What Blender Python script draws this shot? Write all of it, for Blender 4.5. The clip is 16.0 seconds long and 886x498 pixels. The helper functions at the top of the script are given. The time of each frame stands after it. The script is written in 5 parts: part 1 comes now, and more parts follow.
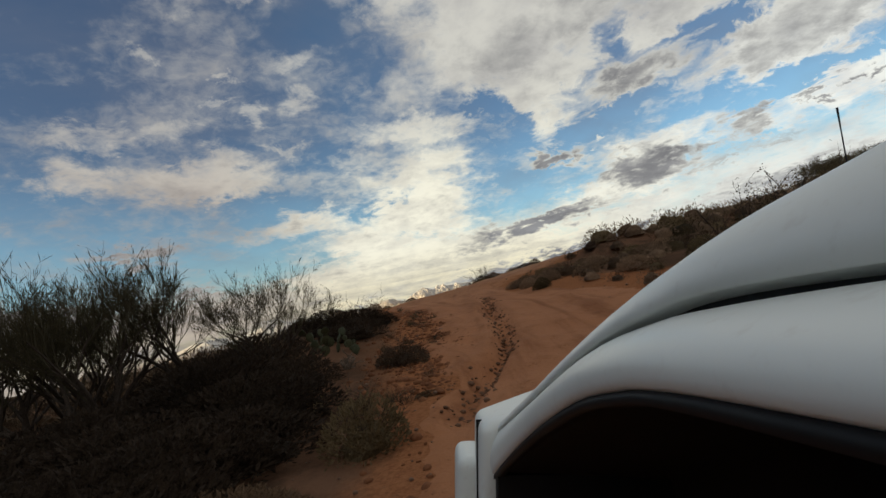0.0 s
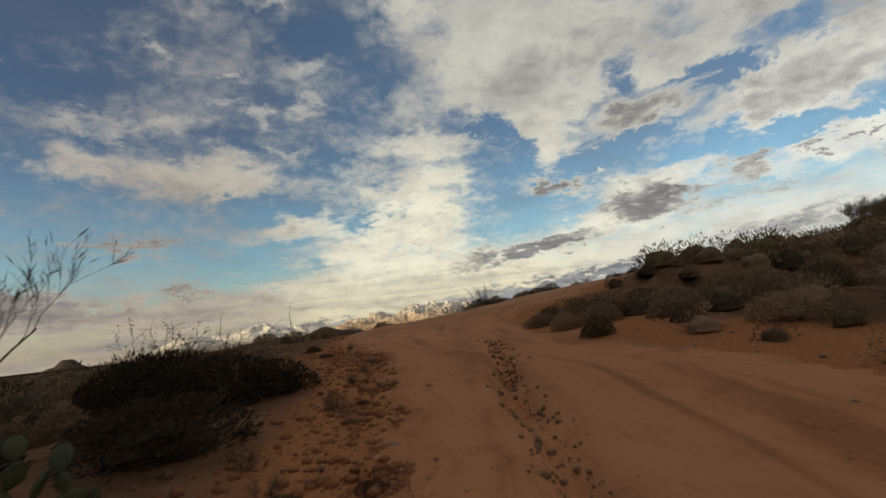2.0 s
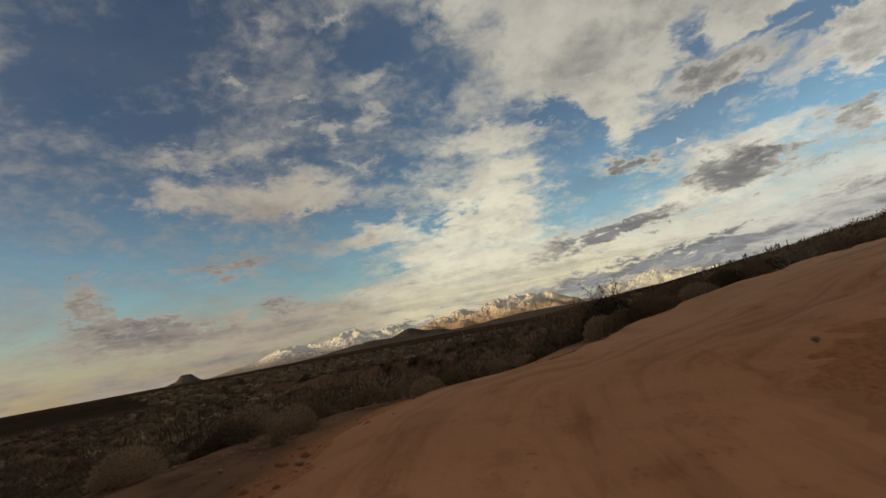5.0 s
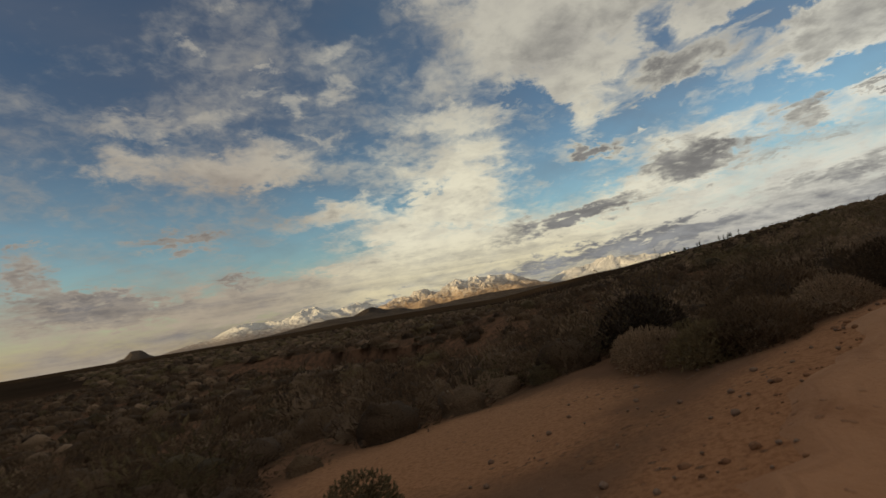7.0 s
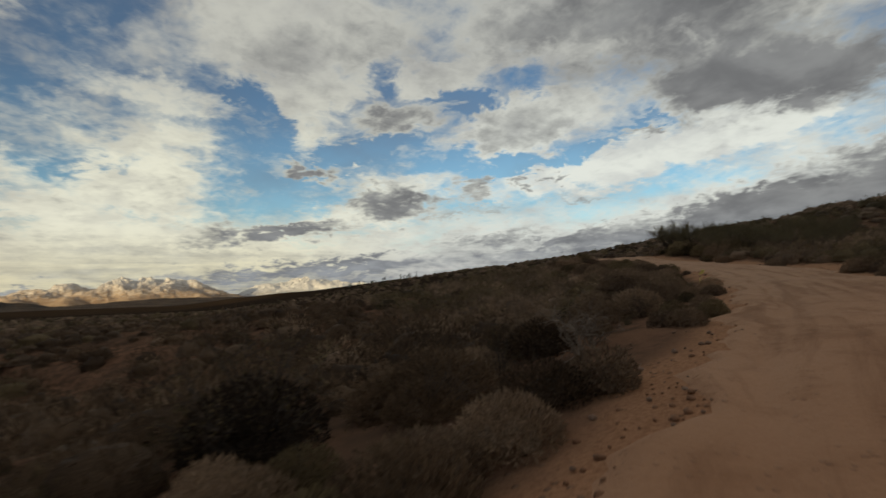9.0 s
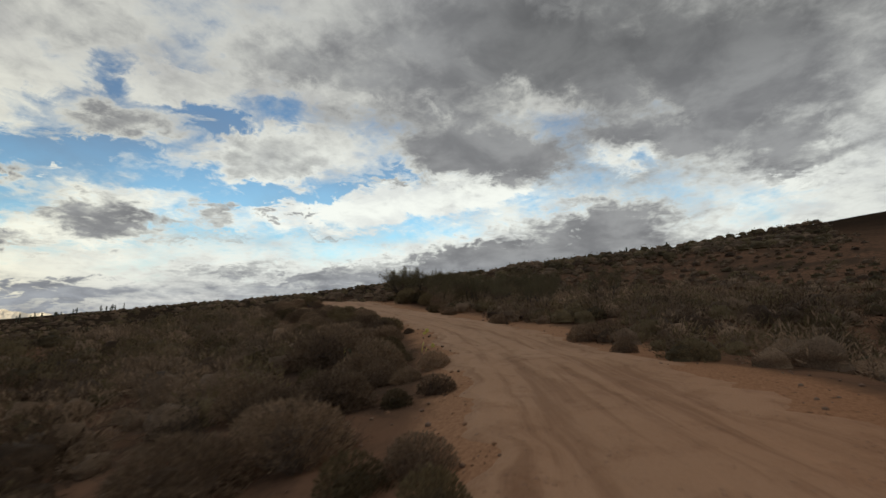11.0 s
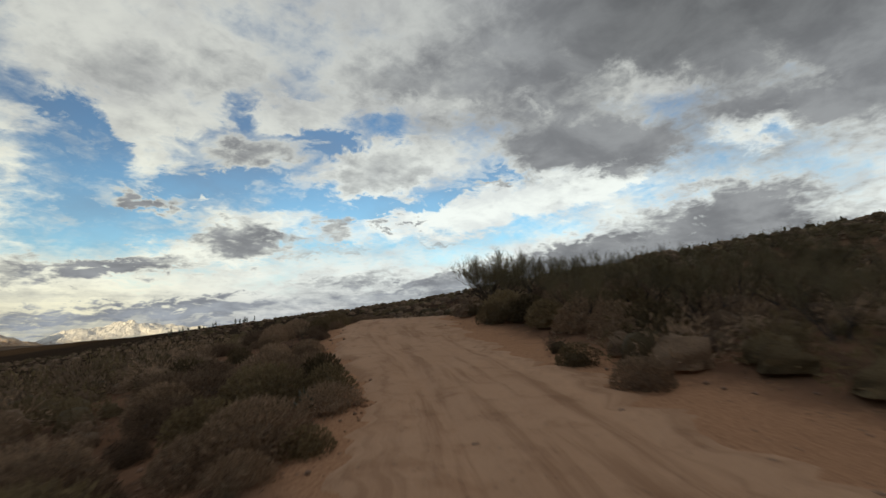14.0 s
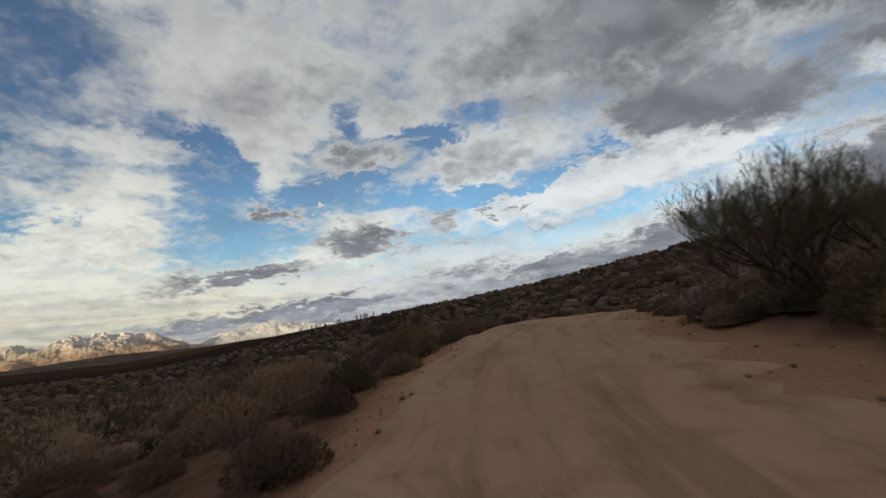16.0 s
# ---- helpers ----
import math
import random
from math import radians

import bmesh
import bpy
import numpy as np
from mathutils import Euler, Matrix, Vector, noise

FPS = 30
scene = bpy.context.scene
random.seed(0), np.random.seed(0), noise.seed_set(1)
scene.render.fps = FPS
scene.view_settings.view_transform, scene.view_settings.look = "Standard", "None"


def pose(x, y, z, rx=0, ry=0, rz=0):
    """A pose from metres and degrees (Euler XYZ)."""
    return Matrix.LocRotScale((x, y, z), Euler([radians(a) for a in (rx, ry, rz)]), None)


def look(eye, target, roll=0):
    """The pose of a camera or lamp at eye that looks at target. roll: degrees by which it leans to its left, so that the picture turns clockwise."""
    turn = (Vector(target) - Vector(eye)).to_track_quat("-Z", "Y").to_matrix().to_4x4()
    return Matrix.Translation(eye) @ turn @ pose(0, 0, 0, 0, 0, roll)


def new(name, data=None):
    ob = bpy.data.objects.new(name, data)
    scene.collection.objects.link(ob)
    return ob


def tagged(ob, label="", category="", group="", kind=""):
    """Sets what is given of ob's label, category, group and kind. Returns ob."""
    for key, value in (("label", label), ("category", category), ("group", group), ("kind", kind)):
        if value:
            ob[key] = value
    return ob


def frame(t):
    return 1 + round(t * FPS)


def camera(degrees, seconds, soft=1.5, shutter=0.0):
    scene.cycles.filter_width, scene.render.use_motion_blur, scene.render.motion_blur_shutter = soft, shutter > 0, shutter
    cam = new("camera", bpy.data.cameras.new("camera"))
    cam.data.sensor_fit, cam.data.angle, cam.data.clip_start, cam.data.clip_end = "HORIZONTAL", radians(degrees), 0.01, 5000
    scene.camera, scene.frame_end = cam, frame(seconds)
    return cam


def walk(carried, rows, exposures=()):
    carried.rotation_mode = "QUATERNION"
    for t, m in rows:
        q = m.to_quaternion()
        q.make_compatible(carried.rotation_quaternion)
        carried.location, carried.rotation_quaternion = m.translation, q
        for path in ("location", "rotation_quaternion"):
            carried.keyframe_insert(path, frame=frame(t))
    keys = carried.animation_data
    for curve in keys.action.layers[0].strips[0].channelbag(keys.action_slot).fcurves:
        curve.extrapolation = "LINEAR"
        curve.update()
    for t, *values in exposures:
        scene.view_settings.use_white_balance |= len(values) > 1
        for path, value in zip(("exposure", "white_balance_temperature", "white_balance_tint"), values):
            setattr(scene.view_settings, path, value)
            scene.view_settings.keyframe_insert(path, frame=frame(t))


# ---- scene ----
cam = camera(84.56, 16.0, soft=1.5, shutter=0.35)
PATH = [
    (0, pose(0.000, 0.000, 1.100, 97.19, 11.23, 0.22)),
    (0.04, pose(0.000, 0.000, 1.100, 97.19, 11.23, 0.22)),
    (0.5, pose(-0.001, 1.215, 1.106, 97.22, 4.03, -1.21)),
    (1, pose(0.145, 2.444, 1.294, 100.34, 8.30, -1.24)),
    (1.5, pose(0.076, 3.773, 1.295, 99.38, 0.65, -1.47)),
    (2, pose(0.203, 4.920, 1.493, 99.01, 6.36, -1.14)),
    (2.5, pose(0.200, 5.950, 1.541, 99.52, 3.42, -1.44)),
    (3, pose(0.248, 7.172, 1.700, 99.37, 7.63, 0.74)),
    (3.5, pose(0.251, 8.229, 1.829, 99.83, 9.07, 3.16)),
    (4, pose(0.219, 9.154, 1.961, 99.96, 10.25, 5.67)),
    (4.8, pose(0.113, 11.201, 2.162, 100.02, 10.70, 8.37)),
    (5.7, pose(-0.057, 13.527, 2.342, 99.59, 9.88, 9.17)),
    (6.5, pose(-0.122, 15.062, 2.494, 98.28, 9.35, 7.03)),
    (7, pose(-0.113, 15.718, 2.566, 96.85, 9.44, 4.06)),
    (7.5, pose(-0.078, 16.119, 2.668, 96.20, 7.65, -3.16)),
    (8, pose(0.190, 16.628, 2.736, 95.07, 5.40, -12.03)),
    (8.5, pose(0.535, 17.096, 2.862, 94.52, 3.66, -21.20)),
    (9, pose(1.178, 17.984, 2.904, 95.36, 2.36, -31.22)),
    (9.5, pose(2.048, 18.875, 3.014, 95.98, 1.00, -41.11)),
    (10, pose(2.705, 19.279, 3.170, 97.12, 0.94, -51.23)),
    (10.8, pose(4.608, 20.099, 3.381, 98.47, 1.09, -60.10)),
    (11.7, pose(7.600, 21.010, 3.614, 99.16, 1.77, -61.68)),
    (12.5, pose(11.057, 22.805, 3.900, 98.60, 3.03, -58.53)),
    (13, pose(13.381, 24.322, 4.063, 97.58, 4.23, -55.06)),
    (13.5, pose(15.395, 25.864, 4.298, 98.97, 4.16, -51.33)),
    (14, pose(17.458, 27.760, 4.493, 99.51, 3.07, -47.69)),
    (14.5, pose(19.322, 29.713, 4.700, 99.36, 2.56, -44.13)),
    (15, pose(21.003, 31.637, 4.926, 99.63, 4.00, -40.23)),
    (15.5, pose(22.407, 33.406, 5.134, 98.80, 4.86, -36.92)),
    (16, pose(23.586, 35.052, 5.276, 99.02, 6.27, -34.34)),
]
scene.view_settings.exposure = 0.0
EXPOSURES = [
    (0.0, 0.12, 6600, 7), (1.0, 0.08, 6700, 7), (2.0, 0.0, 6900, 6), (2.5, -0.12, 7000, 6), (4.0, -0.2, 7050, 6), (7.0, -0.2, 7150, 6),
    (9.0, -0.1, 6650, 4), (10.0, 0.05, 6600, 5), (12.5, 0.35, 6500, 5), (14.0, 0.22, 6400, 4), (15.0, 0.1, 6250, 6), (16.0, -0.05, 6150, 8),
]
walk(cam, PATH, EXPOSURES)

# ------------------------------------------------------------------ world, sun
world = bpy.data.worlds.new("world")
scene.world = world
world.use_nodes = True
wt = world.node_tree
wt.nodes.clear()


def link(tree, a, b):
    tree.links.new(a, b)


def calc(tree, op, a, b=None, c=None, clamp=False):
    n = tree.nodes.new("ShaderNodeMath")
    n.operation = op
    n.use_clamp = clamp
    for i, v in enumerate((a, b, c)):
        if v is None:
            continue
        if isinstance(v, (int, float)):
            n.inputs[i].default_value = v
        else:
            tree.links.new(v, n.inputs[i])
    return n.outputs[0]


def mix(tree, fac, a, b, mode="MIX"):
    n = tree.nodes.new("ShaderNodeMix")
    n.data_type = "RGBA"
    n.blend_type = mode
    for sock, v in ((n.inputs[0], fac), (n.inputs[6], a), (n.inputs[7], b)):
        if isinstance(v, (int, float)):
            sock.default_value = v
        elif isinstance(v, tuple):
            sock.default_value = (*v, 1.0)
        else:
            tree.links.new(v, sock)
    return n.outputs[2]


def step(tree, v, lo, hi):
    n = tree.nodes.new("ShaderNodeMapRange")
    n.interpolation_type = "SMOOTHSTEP"
    tree.links.new(v, n.inputs[0])
    n.inputs[1].default_value, n.inputs[2].default_value = lo, hi
    return n.outputs[0]


def noise_tex(tree, vec, scale, detail=5.0, rough=0.55, warp=0.0):
    n = tree.nodes.new("ShaderNodeTexNoise")
    if vec is not None:
        tree.links.new(vec, n.inputs["Vector"])
    n.inputs["Scale"].default_value = scale
    n.inputs["Detail"].default_value = detail
    n.inputs["Roughness"].default_value = rough
    n.inputs["Distortion"].default_value = warp
    return n


SUN_AZ, SUN_EL = -122.0, 6.0  # degrees clockwise from +y

tc = wt.nodes.new("ShaderNodeTexCoord")
sep = wt.nodes.new("ShaderNodeSeparateXYZ")
link(wt, tc.outputs["Generated"], sep.inputs[0])
dx, dy, dz = sep.outputs
az = calc(wt, "MULTIPLY", calc(wt, "ARCTAN2", dx, dy), 180 / math.pi)
el = calc(wt, "MULTIPLY", calc(wt, "ARCSINE", dz), 180 / math.pi)

# cloud sheet seen in perspective: it shrinks towards the horizon
lift = calc(wt, "ADD", calc(wt, "MAXIMUM", dz, 0.0), 0.27)
comb = wt.nodes.new("ShaderNodeCombineXYZ")
link(wt, calc(wt, "DIVIDE", dx, lift), comb.inputs[0])
link(wt, calc(wt, "DIVIDE", dy, lift), comb.inputs[1])
sheet = comb.outputs[0]
n_big = noise_tex(wt, sheet, 2.3, 7.0, 0.55, 0.25)
n_fine = noise_tex(wt, sheet, 7.0, 9.0, 0.6, 0.4)
n_warp = noise_tex(wt, sheet, 3.6, 4.0, 0.6)

# angular plane (degrees), ruffled so that no cloud has a clean outline
ang = wt.nodes.new("ShaderNodeCombineXYZ")
link(wt, calc(wt, "MULTIPLY", az, 1.0), ang.inputs[0])
link(wt, el, ang.inputs[1])
ruff = wt.nodes.new("ShaderNodeVectorMath")
ruff.operation = "MULTIPLY_ADD"
link(wt, n_warp.outputs["Color"], ruff.inputs[0])
ruff.inputs[1].default_value = (5.0, 3.0, 0.0)
ruff.inputs[2].default_value = (-2.5, -1.5, 0.0)
moved = wt.nodes.new("ShaderNodeVectorMath")
moved.operation = "ADD"
link(wt, ang.outputs[0], moved.inputs[0])
link(wt, ruff.outputs[0], moved.inputs[1])
n_rag = noise_tex(wt, sheet, 9.0, 9.0, 0.68, 0.35)
rag = wt.nodes.new("ShaderNodeVectorMath")
rag.operation = "MULTIPLY_ADD"
link(wt, n_rag.outputs["Color"], rag.inputs[0])
rag.inputs[1].default_value = (12.0, 7.5, 0.0)
rag.inputs[2].default_value = (-6.0, -3.75, 0.0)
ragged = wt.nodes.new("ShaderNodeVectorMath")
ragged.operation = "ADD"
link(wt, moved.outputs[0], ragged.inputs[0])
link(wt, rag.outputs[0], ragged.inputs[1])
plane = ragged.outputs[0]

FIELD = {"cover": 0.0, "dark": 0.0}


def cloud_mass(field, a, e, w, h, tilt, amount):
    """One soft mass of cloud (or a gap): azimuth, elevation, half sizes and tilt in degrees."""
    m = wt.nodes.new("ShaderNodeMapping")
    m.vector_type = "TEXTURE"
    link(wt, plane, m.inputs["Vector"])
    k = 1.0 / max(0.5, math.cos(radians(e)))
    m.inputs["Location"].default_value = (a, e, 0)
    m.inputs["Rotation"].default_value = (0, 0, radians(tilt))
    m.inputs["Scale"].default_value = (w * 1.5 * k, h * 1.5, 1e6)
    g = wt.nodes.new("ShaderNodeTexGradient")
    g.gradient_type = "SPHERICAL"
    link(wt, m.outputs[0], g.inputs[0])
    s = step(wt, g.outputs["Fac"], 0.0, 0.85)
    FIELD[field] = calc(wt, "MULTIPLY_ADD", s, amount, FIELD[field])


def C(*p):
    cloud_mass("cover", *p)


def D(*p):
    cloud_mass("dark", *p)


C(14.9, 30.6, 11.0, 5.7, -17, 1.10)
C(10.0, 27.7, 6.7, 3.8, -14, 0.90)
C(15.5, 21.8, 5.0, 3.8, -63, 0.80)
C(0.0, 35.3, 3.0, 2.2, -9, 0.60)
C(0.3, 25.9, 4.5, 2.1, -10, 0.40)
C(15.3, 18.2, 2.1, 1.7, -15, 0.40)
C(27.6, 20.5, 4.7, 1.8, 7, 0.75)
D(27.6, 20.5, 4.7, 1.8, 7, 0.40)
C(33.5, 24.6, 5.1, 2.0, -10, 0.90)
D(33.5, 24.6, 5.1, 2.0, -10, 0.15)
C(39.4, 18.1, 4.6, 2.8, 12, 0.90)
D(39.4, 18.1, 4.6, 2.8, 12, 0.35)
C(43.4, 19.2, 2.6, 2.7, -29, 0.80)
D(43.4, 19.2, 2.6, 2.7, -29, 0.20)
C(36.9, 21.5, 2.5, 1.2, -15, -0.80)
C(39.8, 14.5, 3.5, 0.8, 8, -0.90)
C(25.5, 25.0, 1.4, 2.4, -22, -0.30)
C(22.3, 18.0, 3.3, 2.4, 4, -0.50)
C(19.2, 26.2, 1.2, 0.8, -19, -0.30)
C(35.6, 12.6, 2.2, 1.4, -6, 1.10)
D(35.6, 12.6, 2.2, 1.4, -6, 1.10)
C(41.7, 12.4, 0.7, 0.6, -23, 1.00)
D(41.7, 12.4, 0.7, 0.6, -23, 1.00)
C(25.5, 10.7, 4.5, 1.7, -11, 1.00)
D(25.5, 10.7, 4.5, 1.7, -11, 1.00)
C(27.7, 13.0, 6.1, 1.9, 7, 1.00)
C(22.1, 9.3, 6.2, 1.7, 2, 0.90)
C(32.1, 10.9, 6.5, 0.6, 3, 0.60)
D(32.1, 10.9, 6.5, 0.6, 3, 0.60)
C(14.4, 7.8, 6.7, 1.0, 3, 0.90)
D(14.4, 7.8, 6.7, 1.0, 3, 0.90)
C(5.8, 7.0, 3.6, 0.8, 4, 0.30)
D(5.8, 7.0, 3.6, 0.8, 4, 0.50)
C(16.6, 14.8, 3.5, 0.9, -14, 0.70)
D(16.6, 14.8, 3.5, 0.9, -14, 0.60)
C(0.4, 14.8, 5.9, 4.3, 0, 1.10)
C(-3.3, 9.4, 8.6, 3.6, 1, 1.10)
C(1.5, 20.9, 7.4, 1.7, -5, 0.85)
C(-14.2, 12.5, 5.7, 1.7, 6, 0.95)
D(-16.2, 12.3, 3.4, 0.9, 2, 0.35)
C(-1.4, 4.0, 13.6, 2.5, 1, 1.10)
C(-8.0, 18.7, 2.9, 1.0, 3, 0.35)
C(-5.2, 13.7, 3.0, 1.0, 17, -0.75)
C(-1.2, 9.4, 1.9, 0.6, -9, -0.50)
C(9.1, 22.0, 2.4, 1.2, -32, -0.85)
C(11.4, 13.4, 3.2, 0.7, -7, -0.60)
C(-22.1, 9.2, 4.4, 1.0, -1, -0.60)
C(-11.6, 7.8, 2.9, 0.8, 2, -0.40)
C(-18.4, 15.5, 5.5, 0.9, -2, -0.40)
C(9.9, 17.7, 1.9, 0.6, -42, -0.40)
C(-35.6, 18.5, 3.2, 1.8, 1, 0.85)
C(-23.7, 18.1, 7.4, 1.9, 3, 0.95)
C(-21.9, 21.0, 1.7, 1.7, -2, 0.50)
C(-31.4, 11.0, 4.3, 0.9, -1, 1.00)
D(-31.4, 11.0, 4.3, 0.9, -1, 0.80)
C(-26.1, 6.7, 2.5, 0.5, -7, 0.70)
D(-26.1, 6.7, 2.5, 0.5, -7, 0.50)
C(-33.9, 22.7, 3.8, 1.1, 3, 0.65)
C(-27.0, 23.3, 1.9, 1.2, 1, 0.40)
C(-11.1, 30.1, 3.6, 1.0, 1, 0.45)
C(-12.8, 26.2, 2.1, 1.1, -4, 0.45)
C(-27.9, 30.8, 1.3, 0.7, 5, 0.45)
C(-16.1, 36.3, 2.2, 0.6, 5, 0.50)
C(-20.4, 28.5, 0.9, 0.4, 0, 0.45)
C(-18.0, 24.8, 0.9, 0.8, -2, 0.40)
C(-23.7, 36.0, 1.5, 1.0, 5, 0.35)
C(-15.1, 21.3, 2.4, 0.6, -15, 0.40)
C(-21.7, 26.0, 2.5, 0.4, -0, 0.30)
C(-40.3, 31.5, 7.2, 4.2, 12, -0.35)
C(-9.1, 33.4, 4.2, 3.3, -4, -0.30)
C(-35.7, 26.2, 5.4, 1.3, 6, -0.30)
C(-43.9, 8.7, 1.9, 1.4, -4, 0.90)
D(-43.9, 8.7, 1.9, 1.4, -4, 0.70)
C(-40.4, 6.5, 4.6, 0.8, -11, 0.90)
D(-40.4, 6.5, 4.6, 0.8, -11, 0.60)
C(-43.5, 11.3, 1.5, 0.4, -2, 0.70)
D(-43.5, 11.3, 1.5, 0.4, -2, 0.60)
D(-42.4, 9.3, 2.3, 0.7, -4, -0.20)
C(-20.8, 4.3, 15.1, 1.7, 1, 1.10)
C(-38.8, 4.7, 7.7, 1.4, -4, 0.80)
D(-38.8, 4.7, 7.7, 1.4, -4, 0.45)
C(11.8, 4.1, 10.6, 1.4, 2, 1.00)
D(-11.8, 1.3, 9.5, 0.6, 1, 0.60)
D(11.5, 2.7, 9.3, 0.6, 2, 0.60)
C(23.0, 3.2, 4.4, 0.7, 8, 0.30)
D(23.0, 3.2, 4.4, 0.7, 8, 0.90)
C(45.1, 12.6, 0.7, 0.6, -5, 1.00)
D(45.1, 12.6, 0.7, 0.6, -5, 1.10)
C(47.8, 10.1, 5.8, 0.2, -3, 0.30)
D(47.8, 10.1, 5.8, 0.2, -3, 0.60)
C(34.7, 9.6, 5.3, 0.5, 5, 0.30)
D(34.7, 9.6, 5.3, 0.5, 5, 0.60)
C(54.0, 16.5, 1.2, 0.5, -4, 0.80)
D(54.0, 16.5, 1.2, 0.5, -4, 0.70)
C(45.9, 20.4, 7.2, 2.5, 1, 0.95)
D(45.9, 20.4, 7.2, 2.5, 1, 0.10)
C(39.8, 17.4, 3.8, 1.8, 0, 0.75)
C(20.2, 16.7, 1.6, 0.5, 1, 0.60)
C(31.7, 16.9, 2.9, 0.9, 3, 0.50)
C(63.9, 20.5, 7.9, 4.2, -6, 1.20)
D(63.9, 20.5, 7.9, 4.2, -6, 0.70)
C(50.3, 27.3, 13.8, 3.0, -11, 1.00)
D(50.3, 27.3, 13.8, 3.0, -11, 0.45)
D(59.8, 25.0, 1.5, 0.5, -15, -0.50)
D(51.4, 26.0, 1.5, 0.7, -11, -0.50)
D(19.3, 3.8, 12.5, 0.6, 3, 0.50)
C(37.2, 6.2, 7.2, 0.7, 6, 0.30)
D(37.2, 6.2, 7.2, 0.7, 6, 0.50)
C(9.0, 8.1, 6.2, 0.7, 3, 0.30)
D(9.0, 8.1, 6.2, 0.7, 3, 0.50)
C(72.4, 29.4, 19.4, 4.4, -11, 1.20)
D(72.4, 29.4, 19.4, 4.4, -11, 0.55)
C(66.5, 19.3, 10.6, 2.5, -6, 1.10)
D(66.5, 19.3, 10.6, 2.5, -6, 0.85)
C(85.9, 18.9, 7.4, 2.0, -10, 1.00)
D(85.9, 18.9, 7.4, 2.0, -10, 0.50)
C(93.9, 22.3, 6.4, 2.9, -21, 1.00)
D(93.9, 22.3, 6.4, 2.9, -21, 0.50)
C(97.9, 15.3, 2.9, 3.0, 7, 1.00)
D(97.9, 15.3, 2.9, 3.0, 7, 0.40)
D(82.5, 17.9, 3.3, 1.5, -8, -0.95)
D(72.5, 25.1, 4.8, 1.7, -21, -0.60)
D(97.8, 19.8, 2.2, 1.8, 17, -0.45)
D(97.4, 12.4, 2.3, 0.3, 10, -0.80)
D(94.4, 11.5, 2.4, 0.3, 5, -0.60)
D(58.3, 26.7, 2.2, 0.7, -1, -0.40)
D(47.1, 26.5, 3.7, 1.2, 9, -0.30)
C(54.5, 13.7, 16.7, 2.1, 5, 1.30)
D(54.5, 13.7, 16.7, 2.1, 5, -0.30)
C(68.1, 15.6, 2.8, 1.2, 8, 1.20)
D(68.1, 15.6, 2.8, 1.2, 8, -0.40)
C(79.9, 11.0, 6.1, 2.7, 1, 1.10)
D(79.9, 11.0, 6.1, 2.7, 1, 0.75)
D(77.1, 9.3, 1.2, 0.5, 3, -0.90)
C(62.7, 7.7, 7.8, 1.3, 5, 0.60)
D(62.7, 7.7, 7.8, 1.3, 5, 1.00)
C(45.9, 5.7, 6.4, 0.7, 9, 0.40)
D(45.9, 5.7, 6.4, 0.7, 9, 0.80)
C(19.0, 3.9, 6.9, 0.6, 4, 0.30)
D(19.0, 3.9, 6.9, 0.6, 4, 0.60)
C(18.5, 27.5, 9.3, 3.1, 14, 0.75)
D(18.5, 27.5, 9.3, 3.1, 14, 0.30)
C(17.7, 22.9, 4.8, 1.6, 12, 0.85)
C(32.2, 25.4, 6.0, 1.4, 9, 1.00)
D(32.2, 25.4, 6.0, 1.4, 9, -0.10)
C(25.5, 20.0, 4.3, 1.9, 6, 0.95)
D(25.5, 20.0, 4.3, 1.9, 6, 0.50)
C(41.4, 19.2, 6.8, 2.5, 8, 0.80)
C(41.2, 28.7, 7.5, 2.3, 3, 0.80)
D(41.2, 28.7, 7.5, 2.3, 3, 0.30)
C(24.7, 24.1, 1.5, 1.5, 9, -0.40)
C(34.9, 22.3, 3.9, 1.1, -9, -0.95)
C(23.0, 17.2, 6.2, 1.1, 10, -0.85)
C(41.8, 27.5, 1.5, 1.0, 2, -0.50)
C(44.4, 14.9, 7.6, 0.6, 12, -1.10)
C(55.4, 17.5, 3.9, 0.5, 6, -0.60)
C(14.3, 13.8, 1.9, 1.1, 6, -0.60)
C(33.2, 16.0, 2.3, 0.8, 12, -0.30)
C(13.1, 20.2, 0.9, 1.9, 12, -0.60)
C(15.6, 14.8, 2.0, 0.9, -4, 0.90)
D(15.6, 14.8, 2.0, 0.9, -4, 0.75)
C(14.1, 8.0, 2.6, 0.9, 8, 0.80)
D(14.1, 8.0, 2.6, 0.9, 8, 0.70)
C(21.3, 15.5, 1.1, 0.4, 5, 0.70)
D(24.5, 12.4, 9.0, 0.6, 16, 0.30)
C(72, 40, 34, 14, 0, 1.20)
C(30, 46, 34, 11, 0, 0.90)
D(76, 36, 24, 9, 0, 0.60)
C(100, 22, 14, 12, 0, 1.10)
D(100, 22, 12, 9, 0, 0.50)
D(80, 30, 22, 9, 0, 0.60)
D(88, 19, 14, 7, 0, 0.60)
D(58, 24, 14, 5, -5, 0.28)
D(72, 18, 12, 3.5, -5, 0.40)
C(72, 6, 16, 6, 6, 1.40)
D(74, 7, 15, 4.5, 8, 1.20)
D(60, 5, 14, 2.4, 6, 0.90)
D(22, 1.5, 18, 2.2, 0, 0.75)
D(45, 3.5, 16, 2.0, 4, 0.60)
D(0, 1.0, 16, 1.2, 0, 0.45)
D(-22, 1.5, 16, 1.6, 0, 0.40)

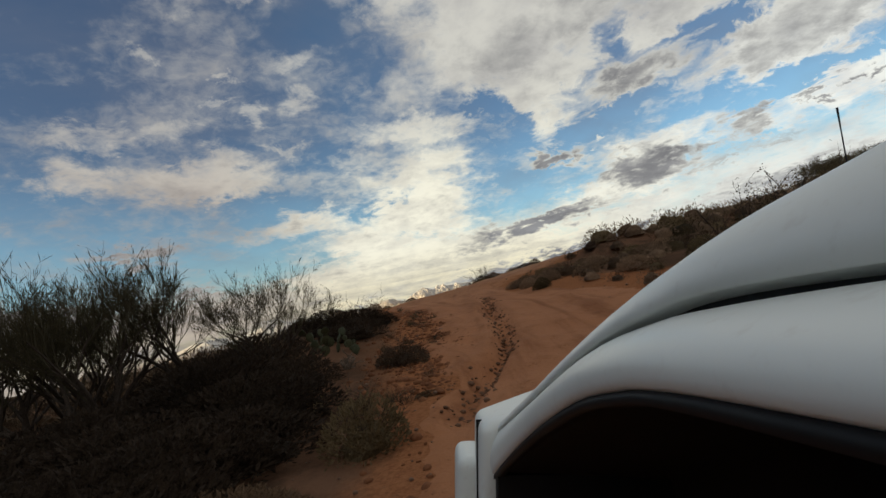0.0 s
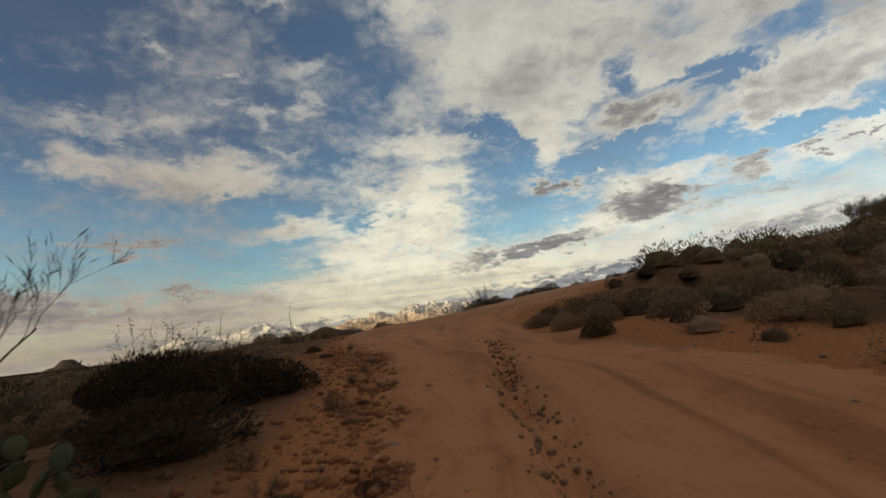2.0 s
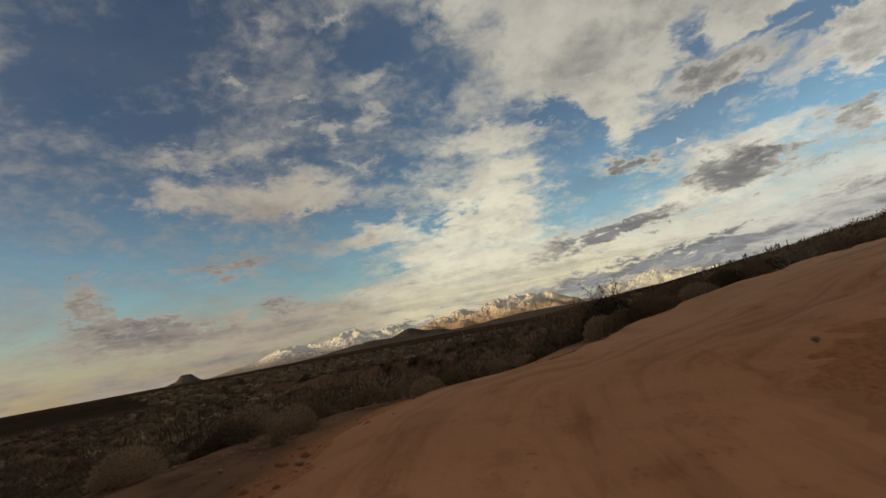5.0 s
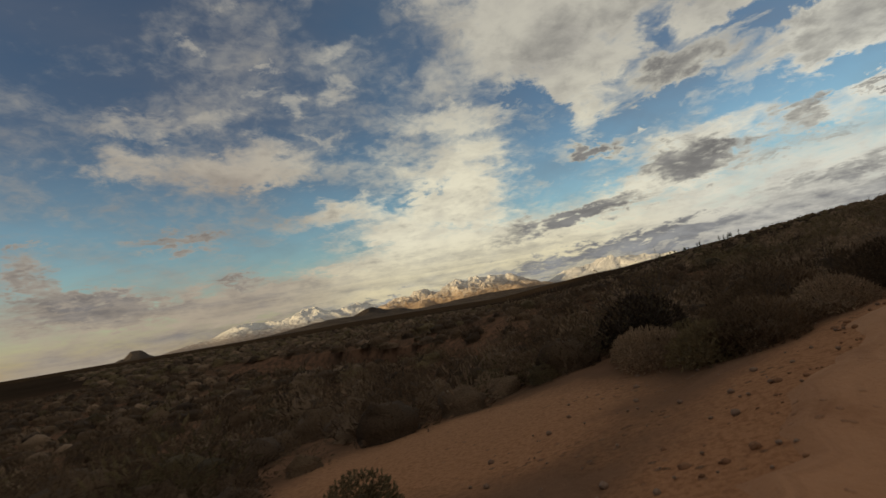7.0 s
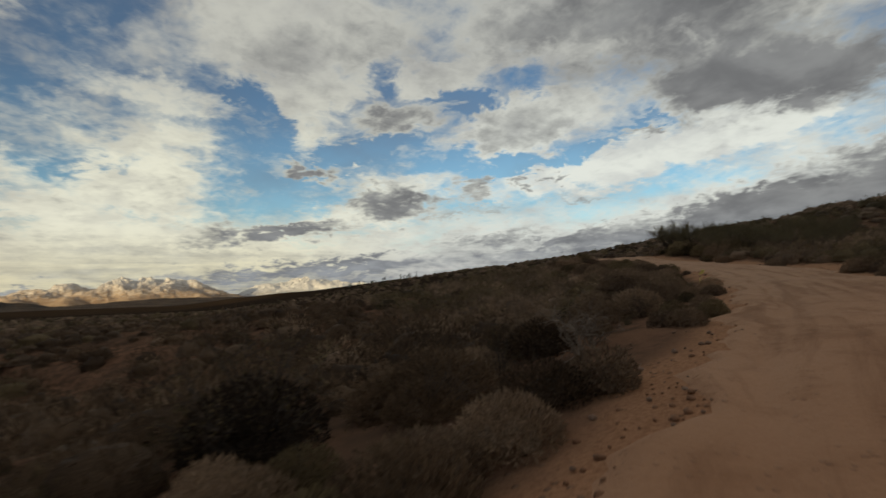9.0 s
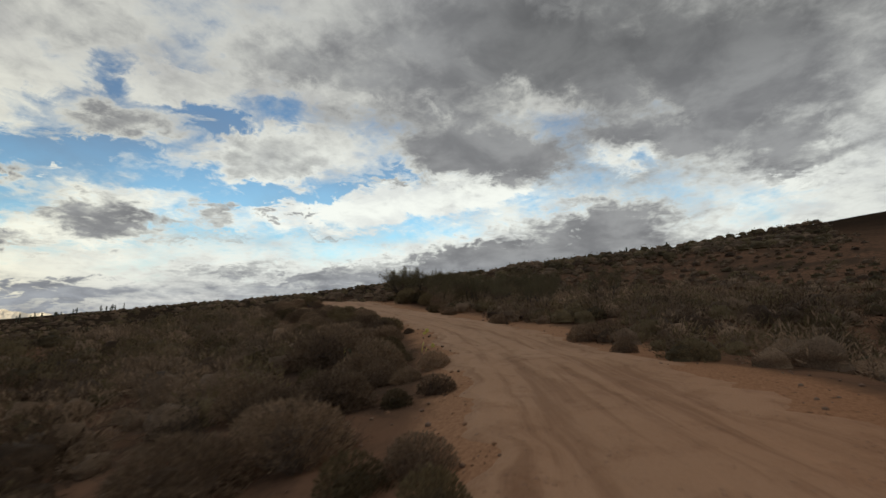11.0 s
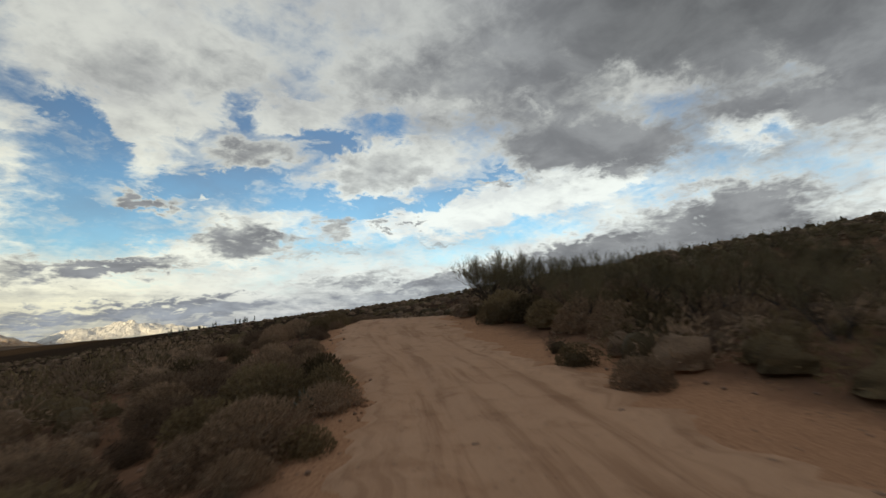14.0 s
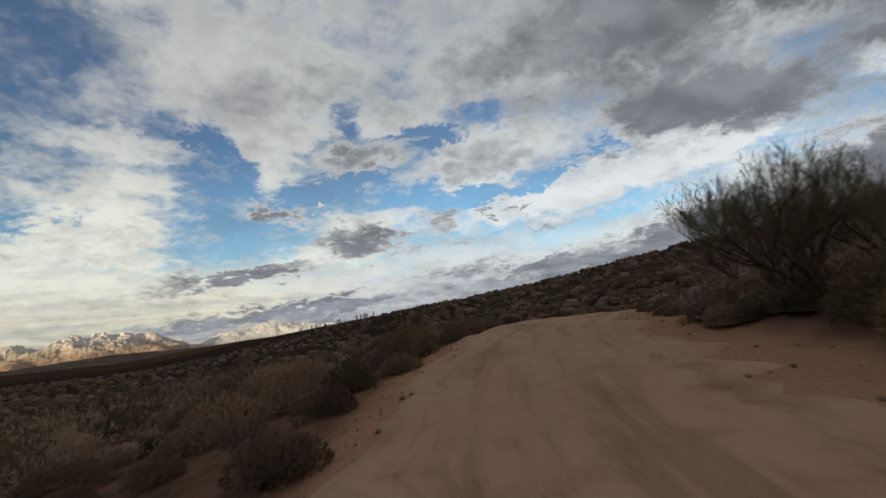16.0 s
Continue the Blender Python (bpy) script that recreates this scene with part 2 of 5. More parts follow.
# cover: broken cloud, closing towards the east, thin over the north-west
east = step(wt, az, 15.0, 75.0)
behind = step(wt, calc(wt, "ABSOLUTE", az), 85.0, 130.0)
cover = calc(wt, "ADD", calc(wt, "MULTIPLY", FIELD["cover"], 0.85), calc(wt, "MULTIPLY_ADD", n_big.outputs["Fac"], 1.7, -0.92))
calm = calc(wt, "SUBTRACT", 1.0, calc(wt, "MULTIPLY", calc(wt, "SUBTRACT", 1.0, step(wt, el, 2.0, 12.0)), 0.6))
fine_c = calc(wt, "MULTIPLY", calc(wt, "ADD", n_fine.outputs["Fac"], -0.49), calm)
cover = calc(wt, "MULTIPLY_ADD", fine_c, 1.3, cover)
ripple = calc(wt, "MULTIPLY", calc(wt, "ADD", noise_tex(wt, sheet, 24.0, 6.0, 0.6, 0.5).outputs["Fac"], -0.5), calm)
cover = calc(wt, "MULTIPLY_ADD", ripple, 0.85, cover)
cover = calc(wt, "MULTIPLY_ADD", east, 0.25, cover)
cover = calc(wt, "MULTIPLY_ADD", behind, 0.9, cover)
cover = calc(wt, "MULTIPLY_ADD", step(wt, el, 42.0, 62.0), 0.8, cover)
low = calc(wt, "SUBTRACT", 1.0, step(wt, el, 1.0, 9.0))
cover = calc(wt, "MULTIPLY_ADD", low, 0.45, cover)
cover = calc(wt, "MULTIPLY_ADD", calc(wt, "SUBTRACT", 1.0, step(wt, el, 5.0, 11.0)), calc(wt, "MULTIPLY_ADD", step(wt, az, -25.0, 0.0), 0.55, 0.15), cover)
opaque = step(wt, cover, -0.28, 0.85)

thick = calc(wt, "MULTIPLY_ADD", FIELD["dark"], 0.85, calc(wt, "MULTIPLY_ADD", ripple, 0.7, calc(wt, "MULTIPLY", fine_c, 1.3)))
thick = calc(wt, "ADD", thick, calc(wt, "MULTIPLY_ADD", n_big.outputs["Fac"], 0.8, -0.44))
thick = calc(wt, "ADD", thick, calc(wt, "MULTIPLY", step(wt, cover, 0.6, 1.8), 0.25))
flat = wt.nodes.new("ShaderNodeCombineXYZ")
link(wt, calc(wt, "MULTIPLY", az, 0.035), flat.inputs[0])
link(wt, calc(wt, "MULTIPLY", el, 0.55), flat.inputs[1])
bands = noise_tex(wt, flat.outputs[0], 1.0, 6.0, 0.6, 0.3)
thick = calc(wt, "MULTIPLY_ADD", calc(wt, "MULTIPLY", calc(wt, "SUBTRACT", 1.0, step(wt, el, 3.0, 11.0)), calc(wt, "ADD", bands.outputs["Fac"], -0.46)), 2.6, thick)
shade = step(wt, thick, -0.15, 1.25)

sky = wt.nodes.new("ShaderNodeTexSky")
sky.sky_type = "NISHITA"
sky.sun_disc = False
sky.sun_elevation = radians(SUN_EL)
sky.sun_rotation = radians(SUN_AZ)
sky.air_density, sky.dust_density, sky.ozone_density = 1.0, 0.6, 3.0
clear = mix(wt, 1.0, sky.outputs[0], (0.27, 0.245, 0.225), "MULTIPLY")

west = calc(wt, "SUBTRACT", 1.0, step(wt, az, -26.0, -6.0))
high = step(wt, el, 13.0, 26.0)
lit = mix(wt, low, mix(wt, step(wt, az, 5.0, 45.0), (0.86, 0.83, 0.71), (0.82, 0.83, 0.80)), mix(wt, step(wt, az, 8.0, 30.0), (0.84, 0.75, 0.52), (0.56, 0.55, 0.55)))
lit = mix(wt, calc(wt, "MULTIPLY", west, 0.8), lit, (0.37, 0.31, 0.285))
lit = mix(wt, calc(wt, "MULTIPLY", high, 0.85), lit, (0.53, 0.52, 0.50))
lit = mix(wt, calc(wt, "MULTIPLY", step(wt, el, 20.0, 40.0), east), lit, (0.37, 0.37, 0.375))
lit = mix(wt, behind, lit, (0.38, 0.38, 0.39))
overhead = step(wt, el, 42.0, 62.0)
lit = mix(wt, overhead, lit, (0.40, 0.40, 0.41))
grey = mix(wt, low, (0.20, 0.20, 0.212), (0.24, 0.25, 0.285))
grey = mix(wt, calc(wt, "MULTIPLY", west, 0.7), grey, (0.13, 0.122, 0.138))
puff = noise_tex(wt, sheet, 5.0, 7.0, 0.58, 0.3)
grey = mix(wt, step(wt, puff.outputs["Fac"], 0.32, 0.68), mix(wt, 1.0, grey, (0.88, 0.88, 0.89), "MULTIPLY"), mix(wt, 1.0, grey, (1.40, 1.40, 1.38), "MULTIPLY"))
grey = mix(wt, calc(wt, "MULTIPLY", step(wt, az, 56.0, 76.0), step(wt, el, 20.0, 30.0)), grey, mix(wt, 1.0, grey, (0.6, 0.6, 0.6), "MULTIPLY"))
veil = calc(wt, "MULTIPLY", step(wt, n_big.outputs["Fac"], 0.3, 0.7), 0.35)
clear = mix(wt, 1.0, clear, mix(wt, step(wt, el, 8.0, 24.0), (1.0, 1.0, 1.0), (0.72, 0.67, 0.71)), "MULTIPLY")
clear = mix(wt, calc(wt, "MULTIPLY", west, high), clear, mix(wt, 1.0, clear, (0.84, 0.82, 0.86), "MULTIPLY"))
clear = mix(wt, veil, clear, (0.16, 0.17, 0.22))
lit = mix(wt, calc(wt, "SUBTRACT", 1.0, calc(wt, "MULTIPLY", calc(wt, "SUBTRACT", 1.0, step(wt, puff.outputs["Fac"], 0.34, 0.60)), calm)), mix(wt, 1.0, lit, (0.80, 0.80, 0.83), "MULTIPLY"), lit)
cloud = mix(wt, shade, lit, grey)
final = mix(wt, opaque, clear, cloud)
bg = wt.nodes.new("ShaderNodeBackground")
link(wt, final, bg.inputs[0])
bg.inputs[1].default_value = 1.0
wo = wt.nodes.new("ShaderNodeOutputWorld")
link(wt, bg.outputs[0], wo.inputs[0])

sun = new("sun", bpy.data.lights.new("sun", "SUN"))
sun.data.energy, sun.data.angle, sun.data.color = 5.0, radians(0.6), (1.0, 0.78, 0.48)
a_, e_ = radians(SUN_AZ), radians(SUN_EL)
sun_dir = Vector((math.sin(a_) * math.cos(e_), math.cos(a_) * math.cos(e_), math.sin(e_)))
sun.matrix_world = look(sun_dir * 50 + Vector((0, 0, 5)), (0, 0, 5))


# ------------------------------------------------------------------ materials
def material(name, rough=0.9, metal=0.0, spec=0.3):
    m = bpy.data.materials.new(name)
    m.use_nodes = True
    p = m.node_tree.nodes["Principled BSDF"]
    p.inputs["Roughness"].default_value = rough
    p.inputs["Metallic"].default_value = metal
    p.inputs["Specular IOR Level"].default_value = spec
    return m, m.node_tree, p


def bump(tree, p, height, strength, distance):
    b = tree.nodes.new("ShaderNodeBump")
    b.inputs["Strength"].default_value = strength
    b.inputs["Distance"].default_value = distance
    link(tree, height, b.inputs["Height"])
    link(tree, b.outputs[0], p.inputs["Normal"])


def position(tree):
    return tree.nodes.new("ShaderNodeNewGeometry").outputs["Position"]


def soil_material(name, base, pale, dark, stones, south=None, streaks=False):
    m, t, p = material(name, 0.95, 0, 0.15)
    pos = position(t)
    big = noise_tex(t, pos, 0.35, 4, 0.6)
    mid = noise_tex(t, pos, 2.6, 5, 0.65)
    fine = noise_tex(t, pos, 34.0, 4, 0.7)
    col = mix(t, step(t, big.outputs["Fac"], 0.35, 0.7), base, pale)
    col = mix(t, calc(t, "MULTIPLY", step(t, mid.outputs["Fac"], 0.48, 0.72), 0.85 if streaks else 1.0), col, dark)
    v = t.nodes.new("ShaderNodeTexVoronoi")
    v.inputs["Scale"].default_value = 16.0
    link(t, pos, v.inputs["Vector"])
    pebble = calc(t, "MULTIPLY", calc(t, "SUBTRACT", 1.0, step(t, v.outputs["Distance"], 0.12, 0.3)), step(t, mid.outputs["Fac"], 0.45, 0.6))
    col = mix(t, calc(t, "MULTIPLY", pebble, stones), col, mix(t, v.outputs["Color"], (0.30, 0.22, 0.17), (0.12, 0.08, 0.06)))
    col = mix(t, calc(t, "MULTIPLY", fine.outputs["Fac"], 0.5), col, mix(t, 1.0, col, (0.62, 0.58, 0.56), "MULTIPLY"))
    if streaks:  # wheel tracks drawn out along the way
        uv = t.nodes.new("ShaderNodeAttribute")
        uv.attribute_name = "along"
        tr = noise_tex(t, uv.outputs["Vector"], 1.0, 5, 0.6, 0.3)
        col = mix(t, calc(t, "MULTIPLY", step(t, tr.outputs["Fac"], 0.46, 0.66), 0.72), col, mix(t, 1.0, col, (0.62, 0.56, 0.52), "MULTIPLY"))
        col = mix(t, calc(t, "MULTIPLY", step(t, tr.outputs["Fac"], 0.42, 0.30), 0.35), col, mix(t, 1.0, col, (1.18, 1.16, 1.14), "MULTIPLY"))
    if south:  # redder earth before the bend
        sp = t.nodes.new("ShaderNodeSeparateXYZ")
        link(t, pos, sp.inputs[0])
        col = mix(t, calc(t, "SUBTRACT", 1.0, step(t, sp.outputs[1], 13.0, 24.0)), col, mix(t, 1.0, col, south, "MULTIPLY"))
    link(t, col, p.inputs["Base Color"])
    h = calc(t, "MULTIPLY_ADD", fine.outputs["Fac"], 0.25, calc(t, "MULTIPLY_ADD", mid.outputs["Fac"], 1.0, calc(t, "MULTIPLY", pebble, 0.3)))
    bump(t, p, h, 0.7, 0.06)
    return m


def ground_material():
    m, t, p = material("desert_soil", 1.0, 0, 0.0)
    pos = position(t)
    big = noise_tex(t, pos, 0.12, 5, 0.6)
    mid = noise_tex(t, pos, 1.4, 6, 0.65)
    fine = noise_tex(t, pos, 28.0, 4, 0.7)
    far_ = noise_tex(t, pos, 0.02, 6, 0.65)
    col = mix(t, step(t, mid.outputs["Fac"], 0.40, 0.66), (0.235, 0.130, 0.080), (0.105, 0.066, 0.044))
    col = mix(t, step(t, big.outputs["Fac"], 0.45, 0.7), col, (0.095, 0.064, 0.044))
    at = t.nodes.new("ShaderNodeAttribute")
    at.attribute_name = "worn"
    sp = t.nodes.new("ShaderNodeSeparateXYZ")
    link(t, pos, sp.inputs[0])
    worn = step(t, calc(t, "MULTIPLY_ADD", mid.outputs["Fac"], 0.9, calc(t, "ADD", at.outputs["Fac"], -0.45)), 0.25, 0.75)
    col = mix(t, worn, col, mix(t, 1.0, mix(t, step(t, fine.outputs["Fac"], 0.4, 0.65), (0.46, 0.270, 0.158), (0.35, 0.198, 0.115)), mix(t, step(t, sp.outputs[1], 13.0, 24.0), (0.95, 0.71, 0.57), (1.05, 1.0, 0.98)), "MULTIPLY"))
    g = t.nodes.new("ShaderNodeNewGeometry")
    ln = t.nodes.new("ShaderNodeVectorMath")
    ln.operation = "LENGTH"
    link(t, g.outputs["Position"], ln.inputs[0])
    # brush closes over the soil away from the track, its self-shade painted in
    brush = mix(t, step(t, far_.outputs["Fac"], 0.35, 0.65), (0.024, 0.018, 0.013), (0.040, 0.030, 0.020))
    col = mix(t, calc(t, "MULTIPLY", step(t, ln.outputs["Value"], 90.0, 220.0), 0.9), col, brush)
    v = t.nodes.new("ShaderNodeTexVoronoi")
    v.inputs["Scale"].default_value = 11.0
    link(t, pos, v.inputs["Vector"])
    pebble = calc(t, "MULTIPLY", calc(t, "SUBTRACT", 1.0, step(t, v.outputs["Distance"], 0.1, 0.3)), step(t, mid.outputs["Fac"], 0.5, 0.62))
    col = mix(t, calc(t, "MULTIPLY", pebble, 0.7), col, mix(t, v.outputs["Color"], (0.28, 0.20, 0.15), (0.09, 0.06, 0.045)))
    col = mix(t, calc(t, "MULTIPLY", fine.outputs["Fac"], 0.55), col, mix(t, 1.0, col, (0.55, 0.52, 0.5), "MULTIPLY"))
    link(t, col, p.inputs["Base Color"])
    h = calc(t, "MULTIPLY_ADD", fine.outputs["Fac"], 0.3, calc(t, "MULTIPLY_ADD", mid.outputs["Fac"], 1.0, calc(t, "MULTIPLY", pebble, 0.4)))
    bump(t, p, h, 0.8, 0.09)
    return m


def plant_material(name, a, b, rough=0.8, thin=False):
    """Twigs or leaves: the tone differs from bush to bush and from leaf to leaf."""
    m, t, p = material(name, rough, 0, 0.2)
    g = t.nodes.new("ShaderNodeNewGeometry")
    o = t.nodes.new("ShaderNodeObjectInfo")
    spot = noise_tex(t, g.outputs["Position"], 0.9, 3, 0.6)
    tone = t.nodes.new("ShaderNodeAttribute")
    tone.attribute_name = "tone"
    own = calc(t, "FRACT", calc(t, "ADD", o.outputs["Random"], tone.outputs["Fac"]))
    f = calc(t, "MULTIPLY_ADD", g.outputs["Random Per Island"], 0.28, calc(t, "MULTIPLY", calc(t, "POWER", own, 1.4), 0.62))
    f = calc(t, "ADD", f, calc(t, "MULTIPLY", step(t, spot.outputs["Fac"], 0.36, 0.64), 0.25), clamp=True)
    col = mix(t, f, a, b)
    n = noise_tex(t, g.outputs["Position"], 60, 4, 0.7)
    col = mix(t, calc(t, "MULTIPLY", step(t, n.outputs["Fac"], 0.42, 0.62), 0.75), col, mix(t, 1.0, col, (0.38, 0.36, 0.34), "MULTIPLY"))
    link(t, col, p.inputs["Base Color"])
    if thin:  # light passes through dry leaves
        tr = t.nodes.new("ShaderNodeBsdfTranslucent")
        link(t, col, tr.inputs[0])
        mx = t.nodes.new("ShaderNodeMixShader")
        mx.inputs[0].default_value = 0.4
        link(t, p.outputs[0], mx.inputs[1])
        link(t, tr.outputs[0], mx.inputs[2])
        link(t, mx.outputs[0], t.nodes["Material Output"].inputs[0])
    return m


M_ROAD = soil_material("track_dirt", (0.47, 0.278, 0.163), (0.52, 0.318, 0.193), (0.385, 0.217, 0.124), 0.3, (0.96, 0.71, 0.56), True)
M_GROUND = ground_material()
M_BARK = plant_material("shrub_bark", (0.048, 0.036, 0.027), (0.10, 0.075, 0.057))
M_GREYTWIG = plant_material("dry_twig", (0.090, 0.066, 0.048), (0.19, 0.142, 0.104))
M_BROWNLEAF = plant_material("dry_leaf", (0.062, 0.041, 0.029), (0.48, 0.325, 0.205), thin=True)
M_GREENLEAF = plant_material("olive_leaf", (0.052, 0.039, 0.021), (0.31, 0.225, 0.118), thin=True)
M_TREELEAF = plant_material("tiny_olive_leaf", (0.055, 0.046, 0.022), (0.14, 0.115, 0.056), thin=True)
# umber leaf, darkened so its colour stands in for lens vignetting and exposure
M_DIMMEDLEAF = plant_material("dimmed_brown_leaf", (0.042, 0.027, 0.0175), (0.255, 0.165, 0.098), thin=True)
# brown leaf with shade put into its colour, not a darker plant
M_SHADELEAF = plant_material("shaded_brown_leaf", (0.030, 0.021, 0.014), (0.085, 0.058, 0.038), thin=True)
M_PALEGRASS = plant_material("straw", (0.12, 0.09, 0.05), (0.21, 0.16, 0.095))
M_PALOBARK = plant_material("green_bark", (0.045, 0.038, 0.021), (0.11, 0.092, 0.050))
M_BONE = plant_material("bleached_wood", (0.22, 0.17, 0.13), (0.32, 0.25, 0.19))


def cactus_material(name, a, b):
    m, t, p = material(name, 0.6, 0, 0.3)
    pos = position(t)
    n = noise_tex(t, pos, 7, 4, 0.6)
    col = mix(t, step(t, n.outputs["Fac"], 0.4, 0.65), a, b)
    v = t.nodes.new("ShaderNodeTexVoronoi")
    v.inputs["Scale"].default_value = 45.0
    link(t, pos, v.inputs["Vector"])
    dot = calc(t, "SUBTRACT", 1.0, step(t, v.outputs["Distance"], 0.12, 0.22))
    col = mix(t, calc(t, "MULTIPLY", dot, 0.6), col, (0.30, 0.25, 0.15))
    link(t, col, p.inputs["Base Color"])
    bump(t, p, dot, 0.5, 0.004)
    return m


M_PEAR = cactus_material("pear_pad", (0.05, 0.058, 0.028), (0.085, 0.088, 0.042))
M_PEARYELLOW = cactus_material("pear_pad_yellowed", (0.58, 0.47, 0.10), (0.66, 0.55, 0.16))
M_SAGUARO = cactus_material("saguaro_skin", (0.045, 0.052, 0.028), (0.07, 0.075, 0.04))


def rock_material(name, a, b, snow=0.0, snow_lo=60.0, snow_hi=140.0):
    m, t, p = material(name, 0.95, 0, 0.1)
    pos = position(t)
    n = noise_tex(t, pos, 0.012, 8, 0.65)
    n2 = noise_tex(t, pos, 0.06, 6, 0.65)
    col = mix(t, step(t, n.outputs["Fac"], 0.35, 0.65), a, b)
    if snow > 0:
        s = t.nodes.new("ShaderNodeSeparateXYZ")
        link(t, pos, s.inputs[0])
        hgt = calc(t, "ADD", s.outputs[2], calc(t, "MULTIPLY_ADD", n2.outputs["Fac"], 260.0, -130.0))
        col = mix(t, calc(t, "MULTIPLY", step(t, hgt, snow_lo, snow_hi), snow), col, (0.80, 0.77, 0.71))
    link(t, col, p.inputs["Base Color"])
    bump(t, p, calc(t, "ADD", n.outputs["Fac"], calc(t, "MULTIPLY", n2.outputs["Fac"], 0.4)), 0.8, 30.0)
    return m


# ------------------------------------------------------------------ the lie of the land
def hash2(ix, iy, seed):
    h = np.sin(ix * 127.1 + iy * 311.7 + seed * 74.7) * 43758.5453
    return h - np.floor(h)


def vnoise(x, y, seed=0):
    ix, iy = np.floor(x), np.floor(y)
    fx, fy = x - ix, y - iy
    fx, fy = fx * fx * (3 - 2 * fx), fy * fy * (3 - 2 * fy)
    a, b = hash2(ix, iy, seed), hash2(ix + 1, iy, seed)
    c, d = hash2(ix, iy + 1, seed), hash2(ix + 1, iy + 1, seed)
    return (a + (b - a) * fx) * (1 - fy) + (c + (d - c) * fx) * fy


def fbm(x, y, octaves=4, seed=0, gain=0.5):
    total, amp, norm = 0.0, 1.0, 0.0
    for k in range(octaves):
        total = total + amp * (vnoise(x * 2 ** k + 17.3 * k, y * 2 ** k - 9.1 * k, seed + k) - 0.5)
        norm += amp
        amp *= gain
    return total / norm * 2


def smooth(v, lo, hi):
    u = np.clip((v - lo) / (hi - lo), 0, 1)
    return u * u * (3 - 2 * u)


# the wheel track: a line that runs 1.1 m under the path, carried on past both of its ends
EYE = 1.1
_keys = [(t, m.translation) for t, m in PATH]
_kx = np.array([p.x for _, p in _keys])
_ky = np.array([p.y for _, p in _keys])
_kz = np.array([p.z - EYE for _, p in _keys])
_kx = np.concatenate([[-0.6, -0.4, -0.1], _kx, [26.25, 29.4, 33.2, 37.6, 42.6, 50.6]])
_ky = np.concatenate([[-16.0, -9.0, -4.0], _ky, [38.55, 41.75, 44.55, 46.95, 48.75, 50.75]])
_kz = np.concatenate([[-0.9, -0.6, -0.25], _kz, [4.65, 5.0, 5.15, 5.1, 4.9, 4.6]])
_run = np.concatenate([[0], np.cumsum(np.hypot(np.diff(_kx), np.diff(_ky)))])
RUN = np.arange(0, _run[-1], 0.125)


def _soft(v):
    k = np.hanning(25)
    k /= k.sum()
    pad = np.concatenate([np.full(12, v[0]), v, np.full(12, v[-1])])
    return np.convolve(pad, k, "valid")


LX = _soft(np.interp(RUN, _run, _kx))
LY = _soft(np.interp(RUN, _run, _ky))
LZ = _soft(_soft(np.interp(RUN, _run, _kz)))
TX, TY = np.gradient(LX), np.gradient(LY)
_l = np.hypot(TX, TY)
TX, TY = TX / _l, TY / _l
# how far the track reaches to both sides of that line: wide at the bend, narrow after it
# a washed gully winds up the track before the bend
GULLY_Y = (3.2, 4.3, 5.4, 6.1, 7.5, 9.4, 10.4, 12.5)
GULLY_D = (0.24, 0.06, -0.23, -0.47, -0.55, -0.63, -0.82, -1.0)
_bend = smooth(LY, 9.5, 15.0) * (1 - smooth(LX, 0.05, 0.5)) * (LY < 20)
LEFT_EDGE = 0.34 + 0.95 * _bend + 0.35 * smooth(LY, 32.0, 37.0) - 0.35 * smooth(LX, 0.3, 1.0) * (1 - smooth(LX, 5.5, 9.0))
RIGHT_EDGE = -2.75 + 0.65 * smooth(LX, 4.0, 11.0) + 0.95 * smooth(LY, 9.0, 11.5) * (1 - smooth(LX, 0.5, 3.0)) * (1 - smooth(LY, 16.0, 19.0))


def near_line(x, y):
    """For points: the index of the nearest place on the track line, and how far left of it they lie."""
    x, y = np.atleast_1d(x).ravel(), np.atleast_1d(y).ravel()
    idx, off = np.zeros(len(x), int), np.zeros(len(x))
    for a in range(0, len(x), 2000):
        b = a + 2000
        d2 = (x[a:b, None] - LX[None]) ** 2 + (y[a:b, None] - LY[None]) ** 2
        i = d2.argmin(1)
        idx[a:b] = i
        side = np.sign(TX[i] * (y[a:b] - LY[i]) - TY[i] * (x[a:b] - LX[i]))
        off[a:b] = side * np.sqrt(d2[np.arange(len(i)), i])
    return idx, off


